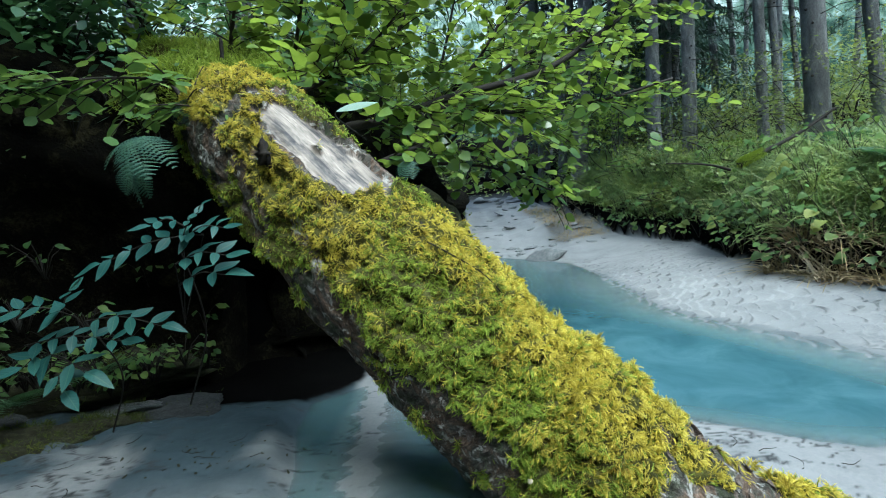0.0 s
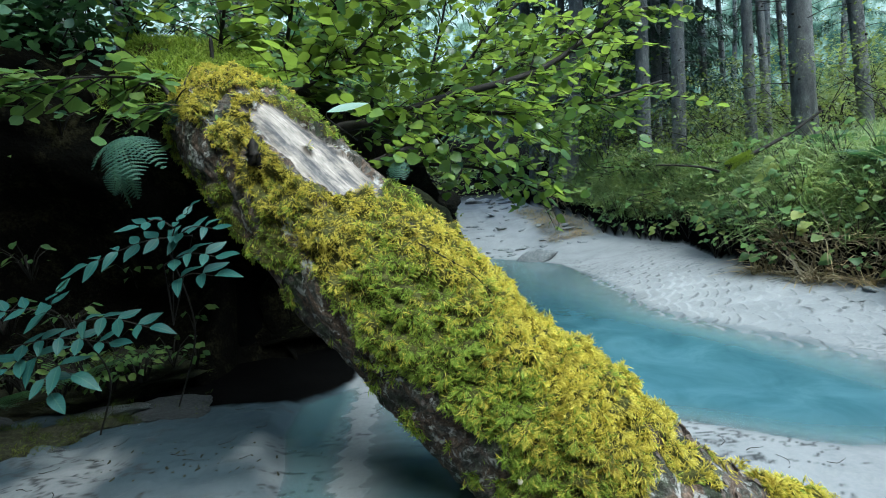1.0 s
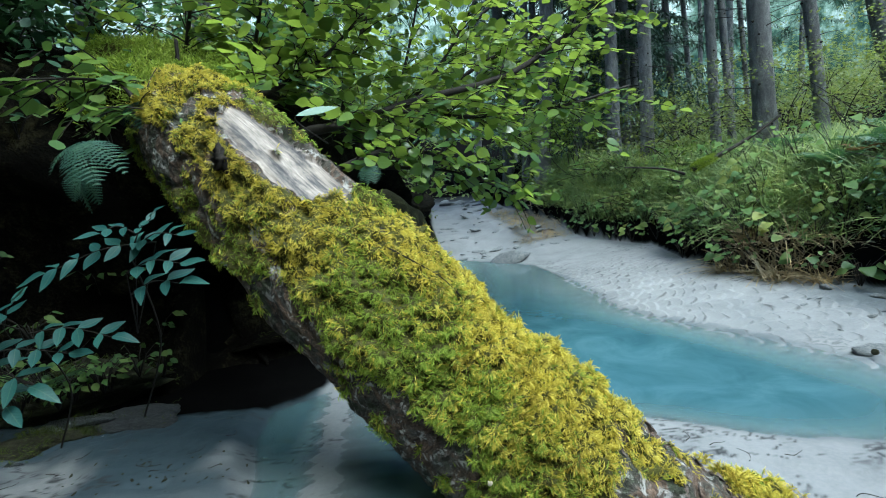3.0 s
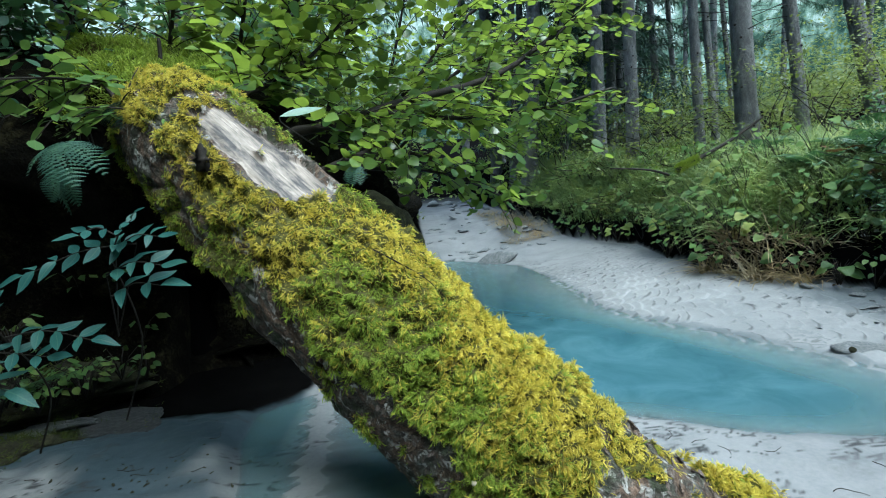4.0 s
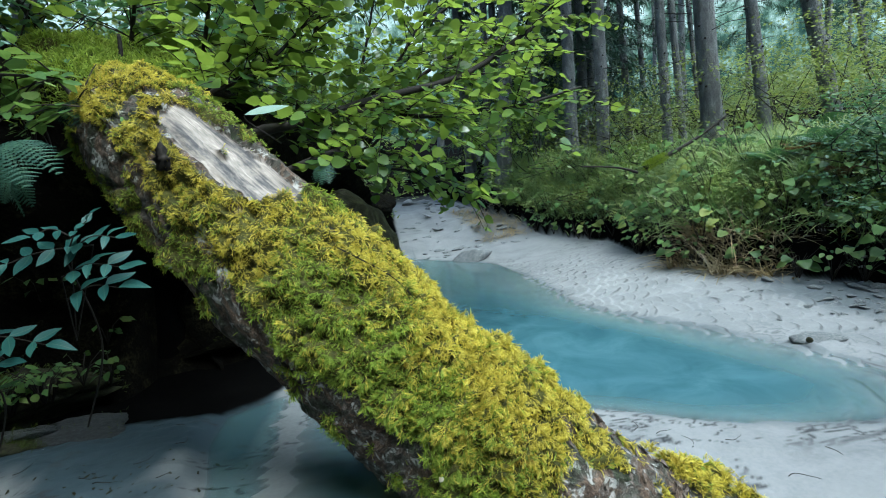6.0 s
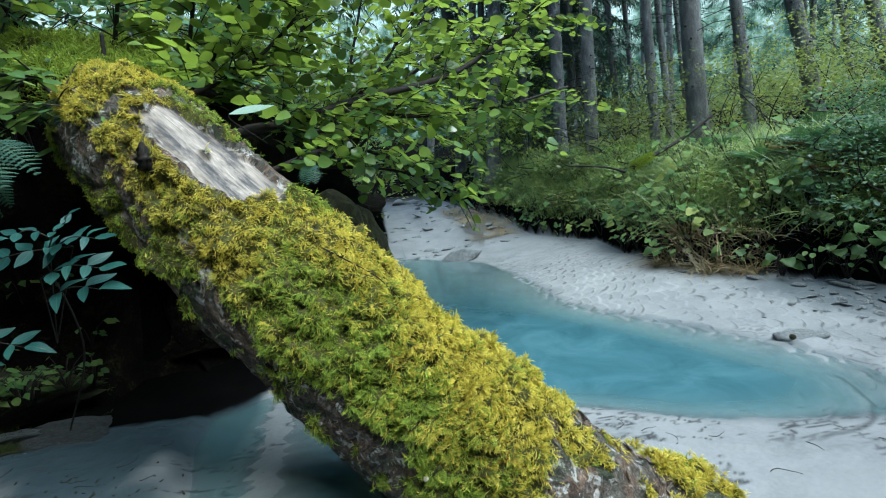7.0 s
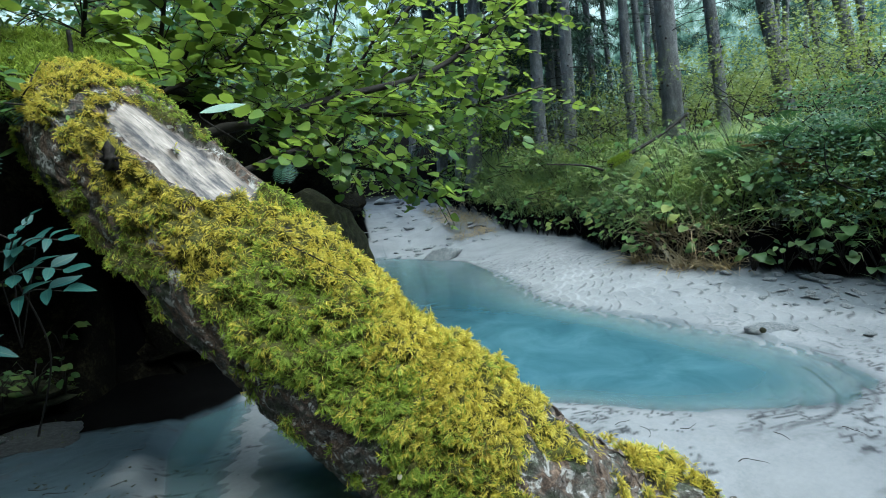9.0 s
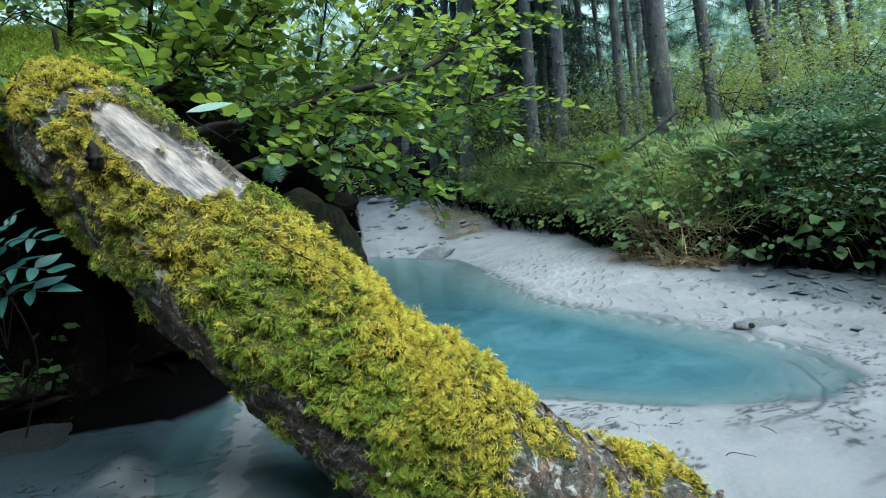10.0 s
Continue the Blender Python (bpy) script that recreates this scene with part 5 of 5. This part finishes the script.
# ---- grass and herbs of the right bank ----
def blade_shape(bend):
    t = np.linspace(0, 1, 5)
    w = 0.5 * (1 - t**1.6)
    x, y, z = w, 0.75 * t, bend * -t**2.2 + 0.0 * t
    L = np.stack([-w[:-1], y[:-1], z[:-1]], 1)
    R = np.stack([w[:-1], y[:-1], z[:-1]], 1)
    V = np.concatenate([L, R, [[0, y[-1], z[-1]]]])
    F = []
    for i in range(3):
        F += [(i, i + 4, i + 5), (i, i + 5, i + 1)]
    F.append((3, 7, 8))
    return V, np.array(F)


def on_bank(count, rng, y0, y1, d0, d1, power=1.0):
    """Random places on the right bank, by distance behind its edge."""
    y = rng.uniform(y0, y1, count)
    d = d0 + (d1 - d0) * rng.uniform(0, 1, count) ** power
    x = np.interp(y, BANK[::-1, 1], BANK[::-1, 0]) + d * 1.15
    return x, y, land(x, y)


def grass_mesh(count, seed, y0, y1, d0, d1, length, power=1.0, hang=0.55):
    rng = np.random.default_rng(seed)
    tufts = max(1, count // 26)
    tx, ty, _ = on_bank(tufts, rng, y0, y1, d0, d1, power)
    k = rng.integers(0, tufts, count)
    x, y = tx[k] + rng.normal(0, 0.04, count), ty[k] + rng.normal(0, 0.04, count)
    z = land(x, y)
    a = rng.uniform(0, 6.28, count)
    lean = rng.uniform(0.1, 0.8, count)
    way, vigour = rng.normal(0, 0.3, (tufts, 2)), rng.uniform(0.45, 1.25, tufts)
    d = np.stack([np.cos(a) * lean - 0.15 + way[k, 0], np.sin(a) * lean - 0.15 + way[k, 1], np.ones(count)], 1)
    n = np.stack([-np.cos(a), -np.sin(a), 0.6 + 0 * a], 1) + rng.normal(0, 0.25, (count, 3))
    l = rng.uniform(*length, count) * vigour[k]
    size = np.stack([rng.uniform(0.007, 0.015, count), l, l * rng.uniform(0.3, 1.2, count)], 1)
    out = []
    for q in range(2):
        s = np.arange(count) % 2 == q
        out.append(placed(blade_shape(hang + 0.25 * q), np.stack([x, y, z - 0.01], 1)[s], d[s], n[s], size[s]))
    return joined(out)


def stuff(name, me, material, label, category):
    ob = thing(name, label, category, kind="stuff", data=me)
    me.materials.append(material)
    return ob


stuff("grass", mesh_of("grass", *grass_mesh(46000, 151, 1.6, 8.5, 0.12, 1.8, (0.12, 0.27), 1.0, 0.85)), M_GRASS, "long arching green grass covering the bank", "grass")
stuff("grass", mesh_of("grass", *grass_mesh(20000, 152, 1.5, 12, 0.14, 4.0, (0.16, 0.34), 1.0, 0.8)), M_GRASS, "long green forest grass below the spruces", "grass")
stuff("grass", mesh_of("grass", *grass_mesh(9000, 155, 2.3, 6.0, 0.2, 1.4, (0.2, 0.38), 1.0, 0.8)), M_GRASS, "tall tufts of green grass on the bank", "grass")
stuff("grass", mesh_of("grass", *grass_mesh(26000, 156, 3.4, 8.5, 0.16, 1.5, (0.18, 0.36), 1.0, 0.85)), M_GRASS, "green grass drooping over the creek bank", "grass")
stuff("dry_grass", mesh_of("dry_grass", *grass_mesh(900, 153, 3.0, 3.7, -0.03, 0.12, (0.12, 0.28), 1.0, 0.9)), M_STRAW, "hanging straw-coloured grass at the bank edge", "grass")


rng = np.random.default_rng(154)
bx, by = rng.uniform(1.55, 2.25, 1500), rng.uniform(6.6, 9.5, 1500)
ba = rng.uniform(0, 6.28, 1500)
stuff("dry_grass", mesh_of("dry_grass", *placed(blade_shape(0.5), np.stack([bx, by, land(bx, by)], 1), np.stack([np.cos(ba) - 0.5, np.sin(ba) - 0.4, 0.35 + 0 * ba], 1), np.stack([0 * ba, 0 * ba, 1 + 0 * ba], 1), np.stack([np.full(1500, 0.012), rng.uniform(0.15, 0.35, 1500), np.full(1500, 0.15)], 1))), M_STRAW, "reddish dry grass and needles by the creek bed", "grass")


def herb(at, leaves, size, seed, label, shape, height, material=None):
    rng = np.random.default_rng(seed)
    ob = thing("herb_plant", label, "plant", "herbs on the bank", at=at)
    meshes = leaf_meshes("leaf", shape, material or M_HERB, 2)
    stems = []
    for k in range(leaves):
        a, h = rng.uniform(0, 6.28), height * rng.uniform(0.4, 1.0)
        tip = Vector((0.6 * h * math.cos(a), 0.6 * h * math.sin(a), h))
        stems.append(tube([(0, 0, 0), tuple(tip * 0.5 + Vector((0, 0, 0.03))), tuple(tip)], [0.003, 0.0025, 0.0015], 5))
        o = part("leaf", meshes[k % 2], None, ob)
        o.matrix_basis = turn_to(tip, (math.cos(a), math.sin(a), -0.25), (-0.3 + 0.3 * math.cos(a), -0.5, 0.9), size * rng.uniform(0.6, 1.2))
    part("brushwood", mesh_of("brushwood", *joined(stems)), M_TWIG, ob, "", "stuff")


rng = np.random.default_rng(160)
hx, hy, hz = on_bank(70, rng, 1.7, 7.5, 0.02, 0.8)
for k in range(70):
    big = k % 4 == 0
    herb((hx[k], hy[k], hz[k]), 7 if big else 10, 0.07 if big else 0.05, 200 + k, "broad-leaved green herb among bank grass" if big else "leafy green herb among bank grass", BROAD if big else OVAL, 0.3)

hx, hy, hz = on_bank(60, rng, 1.7, 6.8, -0.02, 0.16)
for k in range(60):
    big = k % 3 == 0
    herb((hx[k], hy[k], hz[k]), 8 if big else 12, 0.075 if big else 0.05, 700 + k, "dark broad-leaved herb crowding the bank's edge" if big else "dark leafy herb hanging over the bank's edge", BROAD if big else OVAL, 0.2, M_HERBD)


hx, hy, hz = on_bank(34, rng, 2.3, 6.2, -0.02, 0.35)
for k in range(34):
    herb((hx[k], hy[k], hz[k]), 7, 0.078, 900 + k, "large-leaved green herb at the bank's edge" if k % 5 else "large-leaved herb with yellowing leaves at the bank", BROAD, 0.26, M_YELLOWING if k % 5 == 0 else M_HERBD if k % 2 else M_HERB)
herb((2.95, 4.1, ground_z(2.95, 4.1) + 0.05), 6, 0.09, 940, "yellowing broad-leaved herb below the fallen branch", BROAD, 0.22, M_YELLOWING)
for k, (x, y, z) in enumerate(((-1.95, 2.0, 0.22), (-1.6, 2.1, 0.2), (-1.4, 2.2, 0.16), (-1.75, 2.25, 0.25), (-1.2, 2.4, 0.15), (-2.1, 2.2, 0.3), (-1.7, 1.95, 0.5), (-1.85, 1.9, 0.65), (-1.6, 2.0, 0.7), (-1.95, 1.85, 0.85), (-1.5, 2.05, 0.45), (-1.8, 1.85, 0.4))):
    herb((x, y, z), 11, 0.05, 280 + k, "small leafy plant rooted on the shaded ledge", OVAL, 0.16, M_HERBD)
rng = np.random.default_rng(780)
face = np.where((bank_co[:, 0] > -2.6) & (bank_co[:, 0] < -1.25) & (bank_co[:, 2] > 0.15) & (bank_co[:, 2] < 1.5))[0]
for k, i in enumerate(rng.choice(face, 34, replace=False)):
    herb(tuple(bank_co[i]), 10, (0.035, 0.05, 0.06)[k % 3], 860 + k, "dim little plant rooted in the shaded earth face", SMALL if k % 2 else OVAL, 0.15, M_HERB if k % 3 == 0 else M_HERBD)
rng = np.random.default_rng(790)
for k in range(26):
    t = rng.uniform(0, 1)
    x, y = -2.15 + 0.95 * t, 1.95 + 0.35 * t + rng.normal(0, 0.06)
    herb((x, y, 0.12 + 0.08 * (1 - t) + rng.uniform(0, 0.08)), 14, 0.042, 800 + k, "tiny dark plant in moss on the ledge", SMALL if k % 2 else OVAL, 0.15, M_HERB if k % 3 == 0 else M_HERBD)


# ---- fallen branches on the bank ----
def branch_thing(points, r0, r1, label, seed, moss=False):
    ob = thing("fallen_branch", label, "branch")
    part("wood", mesh_of("wood", *limb(points, r0, r1, 24, seed)), M_TWIG, ob)
    if moss:
        c = bent(points, 60)[8:28]
        rr = np.random.default_rng(seed)
        k = rr.integers(0, 20, 2600)
        d = rr.standard_normal((2600, 3)) + (0, 0, 0.4)
        d /= np.linalg.norm(d, axis=1)[:, None]
        part("moss", mesh_of("moss", *placed(shoot_shape(4, 5), c[k] + d * r0 * 0.85, d, rr.standard_normal((2600, 3)), rr.uniform(0.015, 0.034, 2600)), smooth=False, attrs=[("tip", np.full(2600 * len(shoot_shape(4, 5)[0]), 0.7))]), M_MOSSG, ob, "green moss", "stuff")


branch_thing([(2.60, 4.36, 0.93), (2.66, 4.36, 0.97), (2.867, 4.41, 1.04), (3.205, 4.45, 1.185), (3.54, 4.50, 1.37)], 0.03, 0.010, "dark fallen branch with mossy foot on bank", 171, True)
branch_thing([(2.0, 4.42, 1.0), (2.22, 4.40, 0.98), (2.4, 4.40, 0.95), (2.56, 4.42, 0.90)], 0.006, 0.013, "thin dead branch lying in bank grass", 172)


# ---- spruces ----
TREES = [(3.52, 4.67, -0.035, 0.097), (3.82, 5.97, 0.002, 0.059), (4.63, 6.85, -0.035, 0.051), (4.46, 5.11, -0.084, 0.065), (5.15, 4.96, -0.138, 0.082), (7.29, 5.83, -0.20, 0.079), (9.04, 7.04, -0.18, 0.057), (3.29, 6.64, 0.032, 0.087), (2.45, 8.8, 0.072, 0.132), (2.45, 10.0, 0.047, 0.08), (5.79, 8.21, 0.025, 0.041), (5.90, 7.68, -0.061, 0.043), (3.30, 7.70, 0.036, 0.099), (5.15, 9.39, 0.035, 0.068), (2.4, 16.3, 0.08, 0.12), (6.00, 10.25, 0.032, 0.056), (3.03, 8.75, 0.062, 0.071), (8.63, 7.60, -0.114, 0.051)]


def spray_shape():
    """A drooping flat spruce spray: a rib with needled side shoots."""
    V, F = [], []
    for k in range(9):
        t, s = k / 9, 1 if k % 2 else -1
        b = len(V)
        l = 0.45 * (1.1 - t)
        V += [(0, t, -0.1 * t), (0, t + 0.1, -0.1 * t), (s * l, t + 0.3, -0.12 - 0.15 * t)]
        F.append((b, b + 1, b + 2))
    b = len(V)
    V += [(-0.03, 0, 0), (0.03, 0, 0), (0, 1.05, -0.16)]
    F.append((b, b + 1, b + 2))
    return np.array(V, float), np.array(F)


SPRAY = spray_shape()


def spruce(x, y, lean, r, seed, low=2.6, top=13.0, wide=0.95, boughs=85, group="spruces of the forest"):
    rng = np.random.default_rng(seed)
    z = ground_z(x, y)
    label = "slender spruce with grey scaly bark and bare lower trunk" if low > 1.5 else "dark spruce with needled boughs almost to the ground"
    ob = thing("spruce_tree", label, "tree", group, at=(x, y, z - 0.1))
    n = 60
    h = np.linspace(0, top, n)
    path = np.stack([lean * np.minimum(h, 4) + 0.02 * np.sin(h * 0.7 + seed), 0.015 * np.sin(h * 0.9 + seed * 2), h], 1)
    rad = r * np.interp(h, [0, 0.15, 0.5, top], [1.5, 1.2, 1.03, 0.25])
    part("trunk", mesh_of("trunk", *tube(path, rad, 14, 0.03, seed)), M_SPRUCE, ob)
    dead, pos, dirs = [], [], []
    for k in range(40):
        q = rng.uniform(0.6, 4.0)
        c = np.array([np.interp(q, h, path[:, a]) for a in range(3)])
        a = rng.uniform(0, 6.28)
        d = np.array([math.cos(a), math.sin(a), rng.uniform(-0.3, 0.15)])
        l = rng.uniform(0.06, 0.7)
        dead.append(tube([c, c + d * l * 0.5, c + d * l + (0, 0, -0.12 * l)], [0.006, 0.004, 0.0015], 4))
    for k in range(36):
        q, a = rng.uniform(0.2, 5.0), rng.uniform(0, 6.28)
        c, w = np.array([np.interp(q, h, path[:, b]) for b in range(3)]), np.interp(q, h, rad)
        d = np.array([math.cos(a), math.sin(a), -0.1])
        dead.append(tube([c + d * w * 0.8, c + d * (w + 0.006), c + d * (w + 0.02)], [0.014, 0.012, 0.004], 5))
    for k in range(boughs):
        q = low + (top - low) * rng.uniform(0, 1) ** 1.1
        c = np.array([np.interp(q, h, path[:, a]) for a in range(3)])
        a = rng.uniform(0, 6.28)
        l = (0.35 + wide * (1 - (q - low) / (top - low))) * rng.uniform(0.7, 1.1)
        d = np.array([math.cos(a), math.sin(a), -0.15])
        for t in np.linspace(0.25, 1, 9):
            sd = np.array([-d[1], d[0], 0]) * rng.uniform(-0.9, 0.9)
            pos.append(c + d * l * t + (0, 0, -0.25 * l * t * t))
            dirs.append(d * 0.6 + sd + (0, 0, -0.3))
    part("brushwood", mesh_of("brushwood", *joined(dead)), M_TWIG, ob, "", "stuff")
    m = len(pos)
    part("crown", mesh_of("crown", *placed(SPRAY, pos, dirs, np.tile((0, 0, 1.0), (m, 1)) + rng.normal(0, 0.3, (m, 3)), rng.uniform(0.3, 0.55, m)), smooth=False), M_NEEDLE, ob)


for k, (x, y, lean, r) in enumerate(TREES):
    more = 0.0 if x < 2.9 else 0.045 if x < 5 else 0.09
    spruce(x + 1.05 * more, y, lean - more, r, 300 + k, 4.2 if y > 7 else 7.0, 13.0, 0.95, 50)
rng = np.random.default_rng(340)
for k in range(18):
    y = rng.uniform(10.5, 26)
    spruce(rng.uniform(-3, 1.05 * y + 3), y, rng.uniform(-0.03, 0.05), rng.uniform(0.06, 0.14), 350 + k, rng.uniform(2.8, 4.8), 15, 0.95, 65)
for k, (x, y) in enumerate(((-3.0, 4.5), (-2.2, 6.2), (-4.5, 3.0), (-1.2, 7.5), (-3.8, 7.0), (-5.5, 1.0), (-3.4, -1.5), (-4.8, 5.2))):
    spruce(x, y, 0.02, 0.15, 390 + k, 1.8, 15, 1.6, 110)
for k, (x, y) in enumerate(((4.2, 9.2), (4.9, 10.4), (4.0, 10.9), (5.7, 11.9), (3.2, 11.6), (5.0, 12.6))):
    spruce(x, y, 0.0, 0.09, 440 + k, 0.9, 13.0, 1.25, 130, "dense dark spruces upstream")
# unseen ring behind the camera, added to block low sky light
for k in range(16):
    a = radians(195 + 10 * k)
    spruce(5.2 * math.cos(a) + 0.3 * math.sin(9 * k), 1.0 + 5.2 * math.sin(a), 0.0, 0.09, 420 + k, 0.2, 6.0, 1.1, 130, "young spruces behind")


# ---- bushes and understory ----
def leaf_cloud(count, seed, centre, spread3, size, shape=SMALL):
    rng = np.random.default_rng(seed)
    lumps = rng.normal(0, 1, (max(3, count // 40), 3)) * np.array(spread3) * 0.8
    p = lumps[rng.integers(0, len(lumps), count)] + rng.normal(0, 1, (count, 3)) * np.array(spread3) * (0.36, 0.36, 0.09) + np.array(centre)
    d = rng.normal(0, 1, (count, 3)) * (1, 1, 0.4)
    n = rng.normal(0, 0.33, (count, 3)) + (0, 0, 1)
    return placed(shape, p, d, n, rng.uniform(0.6, 1.3, count) * size)


def bush(at, spread3, count, size, material, label, seed, shape=SMALL):
    rng = np.random.default_rng(seed)
    z = max(ground_z(at[0], at[1]), at[2] - 0.7)
    ob = thing("bush", label, "bush", "bushes under the trees")
    c = (at[0], at[1], at[2])
    stems = [limb([(at[0] + rng.normal(0, 0.08), at[1] + rng.normal(0, 0.08), z - 0.02), (at[0] + rng.normal(0, 0.2), at[1], (z + at[2]) / 2), (at[0] + rng.normal(0, spread3[0]), at[1] + rng.normal(0, spread3[1]), at[2] + spread3[2] * rng.uniform(0.3, 1.2))], 0.008, 0.002, 12, seed + k) for k in range(7)]
    part("brushwood", mesh_of("brushwood", *joined(stems)), M_TWIG, ob, "", "stuff")
    part("foliage", mesh_of("foliage", *leaf_cloud(count, seed, c, spread3, size, shape)), material, ob, "", "stuff")


for k, (x, y, z, w) in enumerate(((3.35, 2.5, 0.85, 0.3), (3.75, 2.35, 1.0, 0.35), (3.5, 2.9, 1.0, 0.3), (4.2, 2.2, 1.05, 0.4), (3.95, 2.7, 1.2, 0.35), (3.2, 2.75, 0.6, 0.2), (3.6, 2.1, 0.6, 0.25))):
    bush((x, y, z), (w, w, 0.22), 1900, 0.034, M_BLUISH, "bush with small bluish round leaves on bank", 480 + k)
rng = np.random.default_rng(470)
gx, gy, gz = on_bank(8, rng, 4.9, 8.5, 0.05, 0.9)
for k in range(8):
    bush((gx[k], gy[k], gz[k] + 0.12), (0.26, 0.26, 0.10), 420, 0.045, (M_UNDER, M_GRASS, M_HAZELS)[k % 3], "low leafy plants crowding the creek bank", 540 + k)
for k, (x, y, z) in enumerate(((4.0, 4.1, 1.5), (4.8, 4.3, 1.7), (5.6, 4.4, 1.9), (4.5, 5.6, 1.9), (6.3, 5.0, 2.0), (5.4, 6.2, 2.0), (3.8, 6.6, 1.5))):
    bush((x, y, z), (0.5, 0.45, 0.35), 1900, 0.036, M_UNDER, "loose yellow-green saplings between spruce trunks", 490 + k)
for k, (x, y, z) in enumerate(((-1.95, 2.55, 1.9), (-2.3, 2.6, 2.1), (-2.5, 2.2, 2.2), (-1.9, 2.9, 2.2), (-2.2, 3.4, 2.4), (-2.8, 1.9, 2.3), (-1.0, 3.8, 2.2))):
    bush((x, y, z), (0.4, 0.35, 0.3), 1300, 0.06, M_FERN, "dark leafy bush on top of the bank", 510 + k, OVAL)
bush((4.3, 3.3, 1.35), (0.5, 0.5, 0.35), 1900, 0.036, M_UNDER, "loose yellow-green bush on the bank top", 402)
bush((5.2, 3.6, 1.7), (0.6, 0.6, 0.5), 2200, 0.036, M_UNDER, "loose yellow-green bush on the bank top", 403)
rng = np.random.default_rng(410)
for k in range(30):
    y = rng.uniform(5.8, 13)
    x = float(np.interp(y, BANK[::-1, 1], BANK[::-1, 0])) + rng.uniform(0.3, 0.95 * y)
    bush((x, y, ground_z(x, y) + rng.uniform(0.35, 0.7)), (0.7, 0.7, 0.3), 1000, 0.055, M_UNDER, "bright yellow-green saplings on the forest floor", 411 + k)
for k, (x, y, z) in enumerate(((-0.45, 5.6, 1.5), (-0.4, 6.6, 1.8), (-0.4, 5.9, 2.3), (2.75, 8.0, 1.7), (2.6, 9.3, 2.1), (2.9, 9.0, 2.8), (0.4, 11.0, 2.8), (2.6, 12.0, 2.4), (-0.6, 7.0, 3.0))):
    bush((x, y, z), (0.55, 0.5, 0.45), 1100, 0.075, M_HAZELS, "green leafy bush leaning over the creek upstream", 530 + k)
for k in range(12):
    y = rng.uniform(5, 11)
    x = float(np.interp(y, CLIFF[1:, 1], CLIFF[1:, 0])) - rng.uniform(0.2, 2.5)
    bush((x, y, ground_z(x, y) + rng.uniform(0.4, 0.9)), (0.6, 0.6, 0.4), 700, 0.07, M_UNDER, "green saplings on the shaded earth bank", 451 + k)


# ---- the far forest ----
def far_forest():
    """A glowing ring far behind the trees, painted as hazy wooded distance."""
    m, nt, p, link = shader("glowing_distance")
    v = coords(nt, (0.35, 0.35, 0.03))
    w = coords(nt, (0.5, 0.5, 0.5))
    stripes, clumps = noise_node(nt, v, 2.2, 6, 0.65), noise_node(nt, w, 0.9, 8, 0.7)
    # pale stops paint haze and sky gaps, more of them higher up
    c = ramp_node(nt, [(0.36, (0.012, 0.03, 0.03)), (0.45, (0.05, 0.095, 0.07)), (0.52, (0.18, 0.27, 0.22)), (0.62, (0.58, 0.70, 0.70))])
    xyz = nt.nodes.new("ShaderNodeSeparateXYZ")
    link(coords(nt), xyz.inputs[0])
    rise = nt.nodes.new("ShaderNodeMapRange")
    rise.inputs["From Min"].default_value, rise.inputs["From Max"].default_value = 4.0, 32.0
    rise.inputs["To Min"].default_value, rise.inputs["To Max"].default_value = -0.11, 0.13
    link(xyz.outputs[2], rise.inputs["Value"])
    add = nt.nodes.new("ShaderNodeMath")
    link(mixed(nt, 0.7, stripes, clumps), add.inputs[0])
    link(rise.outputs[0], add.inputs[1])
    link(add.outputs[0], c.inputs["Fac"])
    # the ring glows by itself in place of lit haze
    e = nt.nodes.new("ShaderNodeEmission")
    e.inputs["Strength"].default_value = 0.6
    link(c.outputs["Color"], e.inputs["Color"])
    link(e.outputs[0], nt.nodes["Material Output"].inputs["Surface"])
    a = np.linspace(0, 2 * np.pi, 97)[:-1]
    V = np.concatenate([np.stack([70 * np.cos(a), 70 * np.sin(a), np.full(96, h)], 1) for h in (-6.0, 12.0 , 30.0)])
    i = np.arange(96)
    F = np.concatenate([np.stack([k * 96 + i, k * 96 + (i + 1) % 96, (k + 1) * 96 + (i + 1) % 96, (k + 1) * 96 + i], 1) for k in (0, 1)])
    ob = tagged(new("backdrop", mesh_of("backdrop", V, F)), "glowing backdrop painted as hazy blue-green wooded slope behind trees", "backdrop", kind="structure")
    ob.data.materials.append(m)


far_forest()
